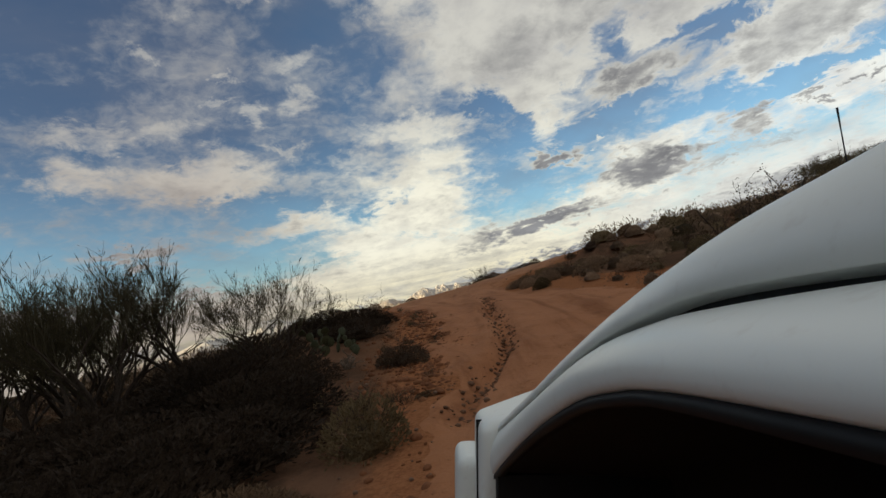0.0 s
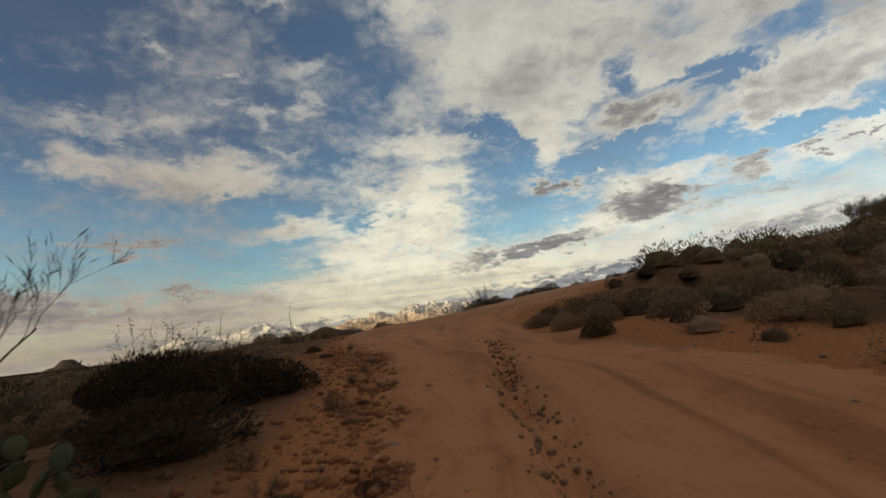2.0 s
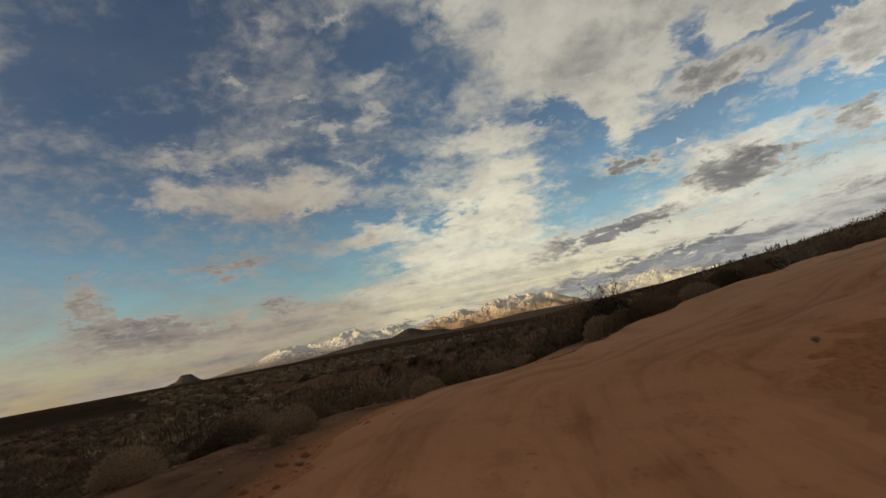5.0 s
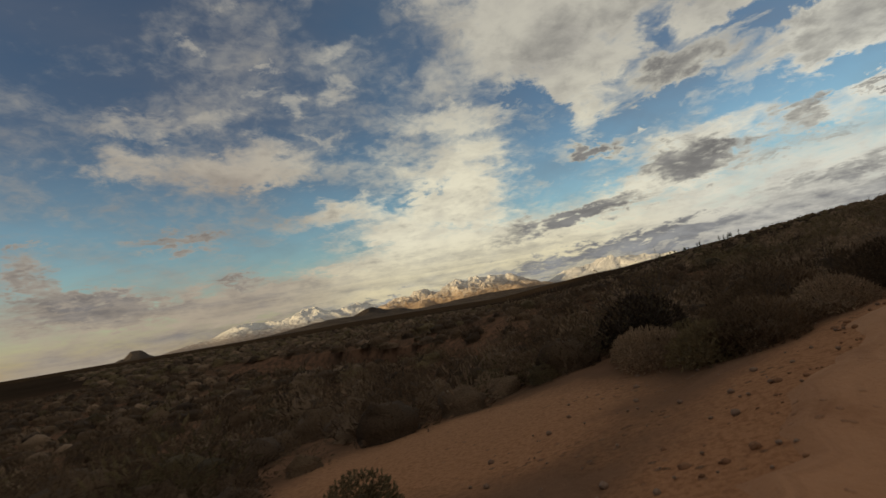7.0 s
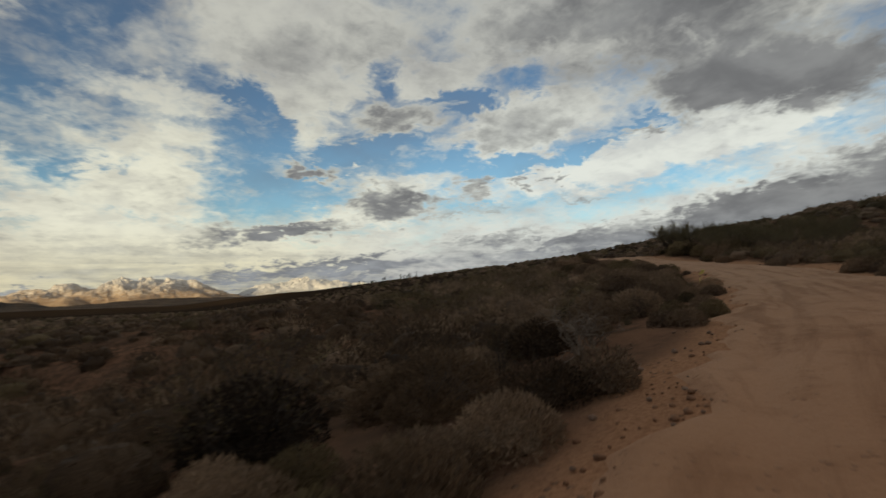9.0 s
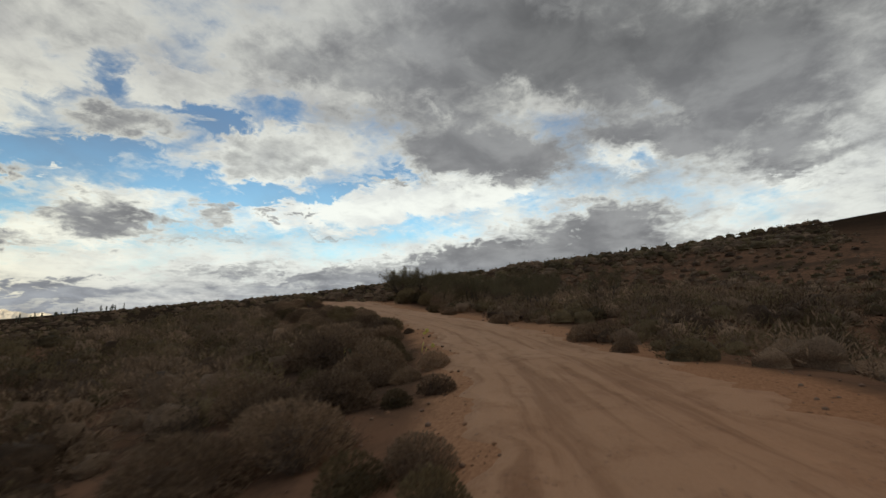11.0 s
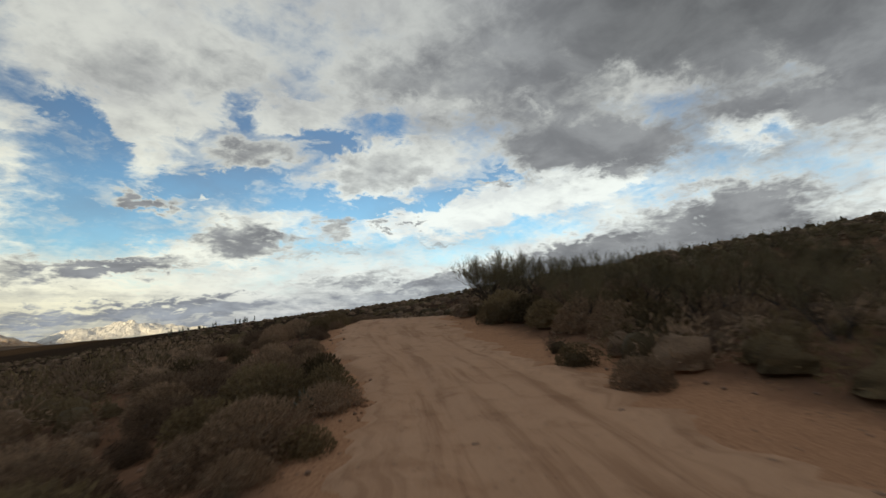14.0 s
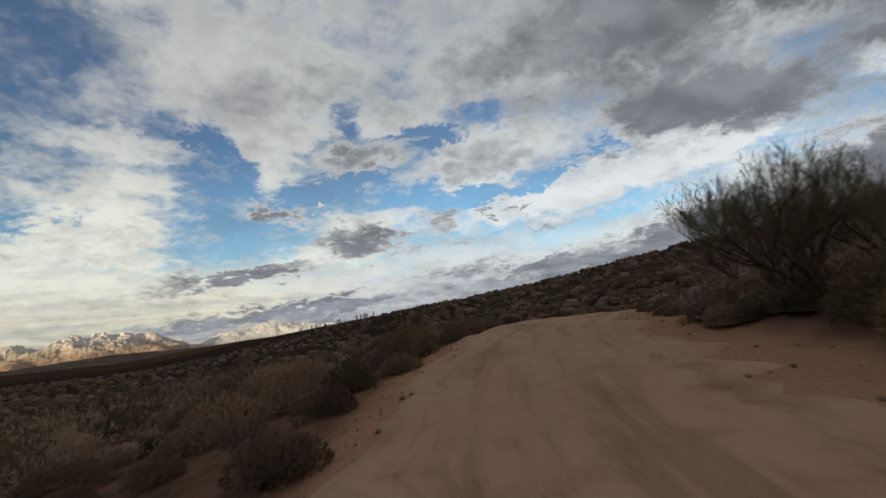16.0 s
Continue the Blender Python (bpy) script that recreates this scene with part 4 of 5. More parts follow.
for k_ in range(3):
    w_, t_, f_ = tree_soup(2.5, 0.95 + 0.1 * k_, 4, k_)
    TREES.append((w_.mesh("trunk", M_BARK, True), t_.mesh("twigs", M_PALOBARK), f_.mesh("foliage", M_TREELEAF)))


# lighter copies of the tree's olive tones, with lit brightness put into the colour
M_LITTWIG = plant_material("lit_olive_twig", (0.10, 0.082, 0.046), (0.23, 0.185, 0.105))
M_LITLEAF = plant_material("lit_olive_leaf", (0.12, 0.098, 0.050), (0.28, 0.225, 0.118), thin=True)
LIT_TREES = []
for w_, t_, f_ in TREES:
    t_, f_ = t_.copy(), f_.copy()
    t_.materials[0], f_.materials[0] = M_LITTWIG, M_LITLEAF
    LIT_TREES.append((w_, t_, f_))


def plant_tree(x, y, size, turn, k=0, label="green-barked desert tree with fine bare upright twigs", stock=LIT_TREES):
    ob = new("tree")
    tagged(ob, label, "tree", "desert trees")
    ob.matrix_world = Matrix.Translation((x, y, height(x, y) - 0.03)) @ Matrix.Rotation(turn, 4, "Z") @ Matrix.Scale(size, 4)
    part("trunk", stock[k][0], None, ob, "dark trunk and limbs")
    part("crown", stock[k][1], None, ob, "olive broom-like twigs")
    part("foliage", stock[k][2], None, ob, "fine feathery twig ends")
    return ob


for x, y, s, k in ((-2.2, 6.1, 0.62, 0), (-3.9, 7.7, 1.05, 1), (-4.6, 6.3, 1.15, 2), (-6.3, 8.4, 1.25, 0), (-7.6, 6.6, 1.35, 1), (-9.2, 9.6, 1.2, 2), (-5.2, 7.4, 1.2, 0), (-5.9, 7.2, 1.15, 2), (-7.0, 7.6, 1.2, 1)):
    plant_tree(x, y, s * 1.04, rng.uniform(0, 6.28), k, "dark leafless desert tree with fine upright twigs", TREES)
for x, y, s, k in ((30.3, 37.0, 0.95, 1), (32.2, 38.2, 0.85, 2), (29.6, 34.4, 0.75, 0), (28.6, 33.4, 0.65, 1), (30.9, 33.0, 0.8, 2), (31.3, 37.8, 1.10, 0), (33.2, 37.0, 1.0, 1), (30.2, 35.6, 0.85, 2), (34.6, 39.6, 1.05, 2), (32.6, 34.6, 0.9, 0), (36.5, 37.4, 1.0, 1)):
    plant_tree(x, y, s, rng.uniform(0, 6.28), k)
for x, y, s, k in ((21.4, 25.6, 0.72, 1), (23.6, 26.2, 0.62, 0), (27.4, 28.6, 0.8, 2), (25.2, 24.0, 0.75, 2), (26.0, 30.0, 0.72, 0), (28.0, 31.5, 0.8, 1), (29.2, 30.2, 0.85, 2), (27.0, 32.2, 0.7, 0), (30.5, 29.0, 0.9, 1), (28.3, 27.3, 0.8, 2), (31.5, 31.5, 0.9, 0), (24.6, 28.2, 0.55, 1)):
    plant_tree(x, y, s, rng.uniform(0, 6.28), k, "squat olive desert tree beside the track")


# ---- prickly pear
def pad_mesh():
    """A fleshy oval pad standing on its narrow end, 1 high."""
    bm = bmesh.new()
    bmesh.ops.create_uvsphere(bm, u_segments=14, v_segments=9, radius=0.5)
    for v in bm.verts:
        v.co.z += 0.5
        taper = 0.55 + 0.45 * min(1.0, v.co.z / 0.45)
        v.co.x *= 0.84 * taper
        v.co.y *= 0.17 * (1.1 - 0.3 * v.co.z)
    me = bpy.data.meshes.new("pad")
    bm.to_mesh(me)
    bm.free()
    me.polygons.foreach_set("use_smooth", np.ones(len(me.polygons), bool))
    return me


PADS = []
for mat_ in (M_PEAR, M_PEARYELLOW):
    me_ = pad_mesh()
    me_.materials.append(mat_)
    PADS.append(me_)


def plant_pear(x, y, pads, size, yellow=0.0, label="prickly pear cactus with flat green oval pads"):
    ob = new("prickly_pear")
    tagged(ob, label, "cactus", "prickly pear cacti")
    ob.matrix_world = Matrix.Translation((x, y, height(x, y) - 0.02))
    places = []
    for k in range(pads):
        if k < max(2, pads // 3):
            m = Matrix.Translation((rng.normal() * 0.16, rng.normal() * 0.16, -0.02)) @ Euler((rng.normal() * 0.28, rng.normal() * 0.3, rng.uniform(0, 3.14))).to_matrix().to_4x4()
            s = size * rng.uniform(0.85, 1.15)
        else:
            host, hs = places[int(rng.integers(len(places)))]
            tip = rng.uniform(-0.8, 0.8)
            m = host @ Matrix.Translation((math.sin(tip) * 0.36 * hs, 0, (0.55 + 0.4 * math.cos(tip)) * hs)) @ Euler((rng.normal() * 0.3, tip * 0.9, rng.normal() * 0.5)).to_matrix().to_4x4()
            s = size * rng.uniform(0.6, 1.0)
        places.append((m, s))
        p = part("pad", PADS[1 if rng.uniform() < yellow else 0], None, ob)
        p.matrix_local = m @ Matrix.Scale(s, 4)
    return ob


plant_pear(-1.95, 7.15, 10, 0.16)
plant_pear(-1.70, 7.35, 9, 0.17)
plant_pear(-1.35, 7.30, 7, 0.15)
plant_pear(13.66, 25.14, 2, 0.10, 1.0, "small yellowed prickly pear at the track's edge")
plant_pear(13.20, 24.94, 3, 0.10, 1.0, "small yellowed prickly pear at the track's edge")
plant_pear(15.36, 26.40, 4, 0.105, 1.0, "small yellowed prickly pear at the track's edge")
plant_pear(13.0, 26.6, 6, 0.15, 0.4)
plant_pear(17.9, 30.4, 6, 0.15, 0.1)


# ---- cholla-like tangle and an agave
M_CHOLLA = cactus_material("cholla_skin", (0.13, 0.125, 0.085), (0.19, 0.175, 0.125))
def tangle_mesh(stems, tall, r):
    s = Soup()

    def grow(p, w, ln, rr, level):
        pts, w2 = bent(p, w, ln, 3, 0.30, 0.05)
        s.tube(pts, [rr, rr * 0.95, rr * 0.9, rr * 0.5], 5)
        if level < 2:
            for _ in range(3):
                d = w2 + rng.normal(size=3) * 0.8
                grow(pts[int(rng.integers(1, 4))], d / np.linalg.norm(d), ln * 0.62, rr * 0.75, level + 1)

    for _ in range(stems):
        d = rng.normal(size=3) * 0.6 + np.array([0, 0, 0.9])
        grow(np.array([0, 0, -0.03]), d / np.linalg.norm(d), tall * rng.uniform(0.4, 0.6), r, 0)
    return s.mesh("branches", None, True)


def plant_tangle(x, y, size, mat, label, category="bush"):
    ob = new("cholla" if category == "cactus" else "dead_bush")
    tagged(ob, label, category)
    ob.matrix_world = Matrix.Translation((x, y, height(x, y) - 0.02)) @ Matrix.Rotation(rng.uniform(0, 6), 4, "Z")
    part("branch_tangle", tangle_mesh(9, size, 0.008), mat, ob)
    return ob


plant_tangle(16.6, 28.6, 0.5, M_CHOLLA, "pale grey-green cholla with jointed branches", "cactus")
plant_tangle(17.2, 29.3, 0.5, M_CHOLLA, "pale grey-green cholla with jointed branches", "cactus")
plant_tangle(16.2, 29.0, 0.42, M_CHOLLA, "pale grey-green cholla with jointed branches", "cactus")
plant_tangle(5.42, 22.0, 0.9, M_BONE, "dry tangled grey bush with knobbly branches")
plant_tangle(5.85, 22.25, 0.8, M_BONE, "dry tangled grey bush with knobbly branches")
plant_tangle(-1.3, 6.1, 0.34, M_BONE, "bleached dead branches lying beside the track")
plant_tangle(-1.6, 4.6, 0.25, M_BONE, "bleached dead branches lying beside the track")


def plant_agave(x, y, size):
    ob = new("agave")
    tagged(ob, "grey-green rosette of stiff pointed leaves", "agave", "stiff-leaved rosettes")
    ob.matrix_world = Matrix.Translation((x, y, height(x, y)))
    s = Soup()
    s.add([(0, 0, 0), (0.5, 0.075, 0.05), (1, 0, 0.0), (0.5, -0.075, 0.05), (0.5, 0, -0.03)], [(0, 3, 4), (0, 4, 1), (1, 4, 2), (4, 3, 2), (0, 1, 2, 3)])
    me = s.mesh("leaf", M_AGAVE)
    for k in range(22):
        p = part("leaf", me, None, ob)
        p.matrix_local = Euler((0, -rng.uniform(0.25, 1.35), k * 2.4)).to_matrix().to_4x4() @ Matrix.Scale(size * rng.uniform(0.8, 1.1), 4)
    return ob


M_AGAVE = cactus_material("agave_leaf", (0.12, 0.115, 0.08), (0.17, 0.16, 0.115))
plant_agave(20.3, 32.3, 0.26)


# ---- saguaros along the crest of the hill
def plant_saguaro(x, y, tall, arms):
    ob = new("saguaro")
    tagged(ob, "distant tall columnar cactus on the ridge", "cactus", "saguaros on the ridge")
    ob.matrix_world = Matrix.Translation((x, y, height(x, y) - 0.1))
    s = Soup()
    s.tube([(0, 0, 0), (0.02, 0, tall * 0.5), (0, 0, tall * 0.93), (0, 0, tall)], [0.30, 0.34, 0.28, 0.08], 10)
    part("column", s.mesh("column", M_SAGUARO, True), None, ob)
    for k in range(arms):
        a = rng.uniform(0, 6.28)
        c, sn, h0 = math.cos(a), math.sin(a), tall * rng.uniform(0.35, 0.55)
        s = Soup()
        s.tube([(0, 0, h0), (c * 0.6, sn * 0.6, h0 + 0.1), (c * 0.85, sn * 0.85, h0 + 0.5), (c * 0.85, sn * 0.85, h0 + tall * 0.3)], [0.2, 0.22, 0.22, 0.1], 8)
        part("arm", s.mesh("arm", M_SAGUARO, True), None, ob)
    return ob


for k_ in range(22):
    az_ = radians(rng.uniform(19.5, 27.5) if k_ < 18 else rng.uniform(50, 100))
    rr_ = np.arange(190, 420, 4.0)
    el_ = land(rr_ * math.sin(az_) + 8, rr_ * math.cos(az_) + 20) - 3.5
    best = int(np.argmax(el_ / rr_))
    plant_saguaro(8 + rr_[best] * math.sin(az_), 20 + rr_[best] * math.cos(az_), rng.uniform(3.0, 5.5) if k_ < 18 else rng.uniform(1.6, 2.4), int(rng.integers(0, 3)) if k_ < 18 else 0)

# ---- the bushes near the track, one by one
taken = [(4.9, 21.3, 1.3), (5.6, 21.5, 1.0), (-1.95, 7.15, 0.8), (-1.6, 7.35, 0.8), (5.42, 22.0, 1.0), (5.85, 22.25, 0.9), (13.66, 25.14, 0.5), (13.20, 24.94, 0.5), (15.36, 26.40, 0.5)]


def free(x, y, gap):
    for px, py, pg in taken:
        if (x - px) ** 2 + (y - py) ** 2 < (0.5 * (gap + pg)) ** 2:
            return False
    return True


def settle(kind, x, y, size, tall=1.0):
    taken.append((x, y, size * 0.9))
    return plant_bush(kind, x, y, size, rng.uniform(0, 6.28), tall)


settle("bare_bush", -1.65, 9.75, 1.0, 0.85)
settle("bare_bush", -2.3, 9.9, 0.85, 0.8)
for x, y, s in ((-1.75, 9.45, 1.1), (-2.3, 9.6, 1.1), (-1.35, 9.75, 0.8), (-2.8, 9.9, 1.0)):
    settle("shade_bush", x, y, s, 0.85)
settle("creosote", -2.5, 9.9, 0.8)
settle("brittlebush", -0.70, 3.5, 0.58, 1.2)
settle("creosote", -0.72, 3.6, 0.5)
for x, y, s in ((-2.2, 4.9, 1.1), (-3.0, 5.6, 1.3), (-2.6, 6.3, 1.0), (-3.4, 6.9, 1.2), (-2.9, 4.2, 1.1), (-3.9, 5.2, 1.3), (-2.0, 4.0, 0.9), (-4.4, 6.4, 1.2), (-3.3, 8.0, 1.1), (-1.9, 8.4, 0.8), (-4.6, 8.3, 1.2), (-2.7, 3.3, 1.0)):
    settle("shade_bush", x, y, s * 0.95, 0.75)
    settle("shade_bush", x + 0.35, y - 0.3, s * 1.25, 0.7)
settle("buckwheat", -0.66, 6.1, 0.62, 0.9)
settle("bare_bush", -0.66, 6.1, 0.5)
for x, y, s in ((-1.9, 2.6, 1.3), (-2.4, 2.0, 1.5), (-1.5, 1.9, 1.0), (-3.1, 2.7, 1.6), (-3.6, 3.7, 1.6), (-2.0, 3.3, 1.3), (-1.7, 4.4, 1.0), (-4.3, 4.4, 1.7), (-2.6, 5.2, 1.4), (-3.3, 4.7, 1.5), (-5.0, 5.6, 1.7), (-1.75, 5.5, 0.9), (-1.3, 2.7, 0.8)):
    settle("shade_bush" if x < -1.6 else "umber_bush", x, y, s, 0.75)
for x, y, s in ((13.6, 27.9, 1.2), (14.6, 28.6, 1.3), (15.6, 28.7, 1.1), (12.6, 27.2, 1.1), (14.2, 29.4, 1.2), (16.4, 29.5, 1.0)):
    settle("bursage", x, y, s * 1.15)
for x, y, s in ((2.1, 13.4, 0.9), (2.7, 12.2, 1.0), (2.5, 14.5, 0.8), (3.2, 13.5, 1.2), (3.5, 11.6, 1.1), (3.2, 15.0, 0.9), (4.1, 12.8, 1.3), (4.4, 14.4, 1.2), (5.0, 11.6, 1.3), (5.4, 13.4, 1.4), (6.3, 12.4, 1.5), (6.7, 14.3, 1.3), (4.2, 10.4, 1.2), (5.6, 10.0, 1.4), (7.4, 11.0, 1.5), (8.2, 13.2, 1.6)):
    settle(("bursage", "brittlebush", "buckwheat")[int(rng.integers(3))], x, y, s * 0.62)
for x, y, s in ((6.0, 9.2, 1.5), (6.9, 8.9, 1.5), (7.6, 9.6, 1.6), (7.2, 7.4, 1.4), (8.3, 8.0, 1.5), (8.0, 6.2, 1.4)):
    settle("creosote", x, y, s)
for x, y, s in ((28.2, 34.6, 1.3), (28.8, 35.7, 1.3), (27.6, 33.6, 1.2), (29.2, 34.0, 1.4), (27.1, 32.6, 1.2), (26.4, 31.5, 1.1), (28.6, 33.0, 1.3), (29.8, 36.4, 1.3), (30.4, 35.0, 1.4), (27.9, 35.4, 0.9), (25.6, 30.6, 1.0), (27.9, 31.8, 1.3), (29.6, 32.6, 1.4)):
    settle(("bursage", "brittlebush")[int(rng.integers(2))], x, y, s, 1.15)
settle("creosote", 1.9, 22.2, 1.15)
settle("creosote", 2.1, 22.5, 1.05)
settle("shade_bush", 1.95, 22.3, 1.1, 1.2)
kinds = ["bursage", "bursage", "buckwheat", "buckwheat", "brittlebush", "creosote", "bare_bush"]
tries = 0
N_NEAR = 300
near_list = []
while tries < 46000:
    tries += 1
    if tries < 20000:
        x, y = rng.uniform(-12, 38), rng.uniform(2, 54)
    else:
        r_, a_ = 10 + 140 * rng.uniform() ** 1.3, rng.uniform(-1.1, 1.75)
        x, y = 6 + r_ * math.sin(a_), 16 + r_ * math.cos(a_)
    near_list.append((x, y))
pts_ = np.array(near_list)
ii_, dd_ = near_line(pts_[:, 0], pts_[:, 1])
clear_l, clear_r = dd_ - LEFT_EDGE[ii_], RIGHT_EDGE[ii_] - dd_
thin = vnoise(pts_[:, 0] * 0.35, pts_[:, 1] * 0.35, 91)
cells = {}
chosen = []
for n_ in range(len(pts_)):
    out_ = max(clear_l[n_], clear_r[n_])
    if (pts_[n_][0] + 0.5) ** 2 + (pts_[n_][1] - 20.3) ** 2 < 2.6:
        continue
    if out_ < (0.55 if pts_[n_][1] > 33 else 0.85 if 13.5 < pts_[n_][1] < 20.5 else 0.32) or (out_ < 2.2 and thin[n_] < (0.42 if pts_[n_][1] < 20 or clear_r[n_] > 0 else 0.12)):
        continue
    x, y = pts_[n_]
    if y < 13 and 0 < clear_l[n_] < 1.5:
        continue
    gap = 0.46 if out_ < 5 else 0.56 if out_ < 9 else 0.90 if out_ < 16 else 1.10 if out_ < 50 else 1.6
    cx, cy = int(x / gap), int(y / gap)
    if any((cx + i, cy + j, gap) in cells for i in (0, 1) for j in (0, 1)):
        continue
    if not free(x, y, 0.5):
        continue
    cells[(cx, cy, gap)] = 1
    size = rng.uniform(0.45, 1.15) * (1.0 if out_ < 5 else 1.25 if out_ < 9 else 1.45) * (0.7 if out_ < 0.8 else 1.0 if out_ < 35 else 1.45)
    if y < 15:
        size *= 0.70 if clear_r[n_] > 0 else 0.75
    if 7.5 < y < 20 and 0 < clear_l[n_] < 5:
        size *= 0.72
    chosen.append((out_ if clear_l[n_] > 0 else out_ + 2.5, x, y, size))
chosen.sort()
for q in chosen[:N_NEAR]:
    if rng.uniform() < 0.10:
        plant_grass(q[1], q[2], q[3], rng.uniform(0, 6.28))
    else:
        k_ = kinds[int(rng.integers(5 if q[2] < 15 or q[0] < 0.9 else len(kinds)))]
        if q[1] < 6.0 and q[2] > 9 and rng.uniform() < 0.6:
            k_ = "umber_bush"
        plant_bush(k_, q[1], q[2], q[3] * (0.5 if k_ == "creosote" else 0.55 if k_ == "bare_bush" else 0.9), rng.uniform(0, 6.28), 1.2)


# low dry weeds in the rubble of the red bank
for k_ in range(40):
    i_ = int(np.argmin(np.abs(LY - rng.uniform(4.2, 13.5)) + 100 * (LX > 1.0)))
    d_ = LEFT_EDGE[i_] + 0.05 + abs(rng.normal()) * 0.55
    x, y = LX[i_] - TY[i_] * d_, LY[i_] + TX[i_] * d_
    if rng.uniform() < 0.35:
        plant_grass(x, y, rng.uniform(0.3, 0.6), rng.uniform(0, 6.28))
    else:
        plant_bush(("bare_bush", "creosote", "umber_bush")[int(rng.integers(3))], x, y, rng.uniform(0.12, 0.26), rng.uniform(0, 6.28), 0.75)


# ---- the brush beyond them: real bushes, gathered into wide sheets
def arrays(me):
    v = np.empty(len(me.vertices) * 3)
    me.vertices.foreach_get("co", v)
    me.calc_loop_triangles()
    f = np.empty(len(me.loop_triangles) * 3, int)
    me.loop_triangles.foreach_get("vertices", f)
    return v.reshape(-1, 3), f.reshape(-1, 3)


def sheet_of(name, label, places, protos, mat, raise_=0.0, lift_=1.0):
    """Many small bushes as one object: places are rows of x, y, size."""
    vs, fs, n, tones = [], [], 0, []
    zs = land(np.array([p[0] for p in places]), np.array([p[1] for p in places]))
    for (x, y, s), z in zip(places, zs):
        v, f = protos[int(rng.integers(len(protos)))]
        a = rng.uniform(0, 6.28)
        c, sn = math.cos(a), math.sin(a)
        w = np.stack([(v[:, 0] * c - v[:, 1] * sn) * s + x, (v[:, 0] * sn + v[:, 1] * c) * s + y, v[:, 2] * s * lift_ + z + raise_], 1)
        vs.append(w)
        fs.append(f + n)
        tones.append(np.full(len(v), rng.uniform()))
        n += len(v)
    v, f = np.concatenate(vs), np.concatenate(fs)
    me = bpy.data.meshes.new(name)
    me.vertices.add(len(v))
    me.vertices.foreach_set("co", v.ravel())
    me.loops.add(len(f) * 3)
    me.loops.foreach_set("vertex_index", f.ravel())
    me.polygons.add(len(f))
    me.polygons.foreach_set("loop_start", np.arange(0, len(f) * 3, 3))
    me.update()
    me.attributes.new("tone", "FLOAT", "POINT").data.foreach_set("value", np.concatenate(tones))
    me.materials.append(mat)
    return tagged(new(name, me), label, "brush", kind="stuff")


def small_mound(n, leaf_size, stems, rings=4, around=7, inner=0.5):
    w, l = mound_soup(n, leaf_size, stems, rings=rings, around=around, inner=inner, slim=0.24)
    return arrays(w.mesh("tmp")), arrays(l.mesh("tmp"))


mids = [small_mound(190, 0.092, 1, inner=0.66) for _ in range(6)]
tufts = [small_mound(13, 0.22, 1, 3, 6, 0.85) for _ in range(4)]
rest = [q[1:] for q in chosen[N_NEAR:]]
mid_places = [q for q in rest if (q[0] - 9) ** 2 + (q[1] - 20) ** 2 < 31 ** 2]
far_places = [q for q in rest if (q[0] - 9) ** 2 + (q[1] - 20) ** 2 >= 31 ** 2]



def on_flat(q):
    return q[0] < 6.0 + 0.25 * (q[1] - 18) and math.sin(q[0] * 91.7 + q[1] * 47.3) < 0.6


flat_mid, flat_far = [q for q in mid_places if on_flat(q)], [q for q in far_places if on_flat(q)]
mid_places, far_places = [q for q in mid_places if not on_flat(q)], [q for q in far_places if not on_flat(q)]
cut = [mid_places[0::3] + mid_places[1::3], mid_places[2::3]]
for pl, mat_, name_ in ((cut[0], M_BROWNLEAF, "brown"), (cut[1], M_GREENLEAF, "olive")):
    sheet_of("brush_twigs", "grey twigs of low desert brush", pl, [m[0] for m in mids], M_GREYTWIG, 0.0, 1.25)
    sheet_of("brush_leaves", name_ + " foliage of low desert brush", pl, [m[1] for m in mids], mat_, 0.0, 1.25)
sheet_of("brush_leaves", "darkened umber foliage of low brush on the flat", flat_mid, [m[1] for m in mids], M_DIMMEDLEAF, 0.0, 1.25)
sheet_of("distant_brush", "distant darkened umber desert brush", flat_far, [m[1] for m in tufts], M_DIMMEDLEAF)
far_cut = [far_places[i::3] for i in range(3)]
sheet_of("distant_brush", "distant brown desert brush", far_cut[0] + far_cut[1], [m[1] for m in tufts], M_BROWNLEAF)
sheet_of("distant_brush", "distant olive desert brush", far_cut[2], [m[1] for m in tufts], M_GREENLEAF)
hill_places = []
for _ in range(4200):
    r_, a_ = rng.uniform(110, 420), rng.uniform(-0.75, 1.75)
    hill_places.append((8 + r_ * math.sin(a_), 20 + r_ * math.cos(a_), rng.uniform(1.8, 4.2)))
sheet_of("distant_brush", "brown brush on the far slopes", hill_places[:2600], [small_mound(8, 0.22, 1, 3, 6, 0.9)[1] for _ in range(3)], M_BROWNLEAF)
sheet_of("distant_brush", "olive brush on the far slopes", hill_places[2600:], [small_mound(8, 0.22, 1, 3, 6, 0.9)[1] for _ in range(3)], M_GREENLEAF)


# ---- stones
def stone_mesh(k):
    bm = bmesh.new()
    bmesh.ops.create_icosphere(bm, subdivisions=2, radius=0.5)
    for v in bm.verts:
        n = noise.noise(v.co * 1.7 + Vector((k * 7.1, 0, 0)))
        v.co *= 1 + 0.45 * n
        v.co.z *= 0.62
    me = bpy.data.meshes.new("stone")
    bm.to_mesh(me)
    bm.free()
    return me


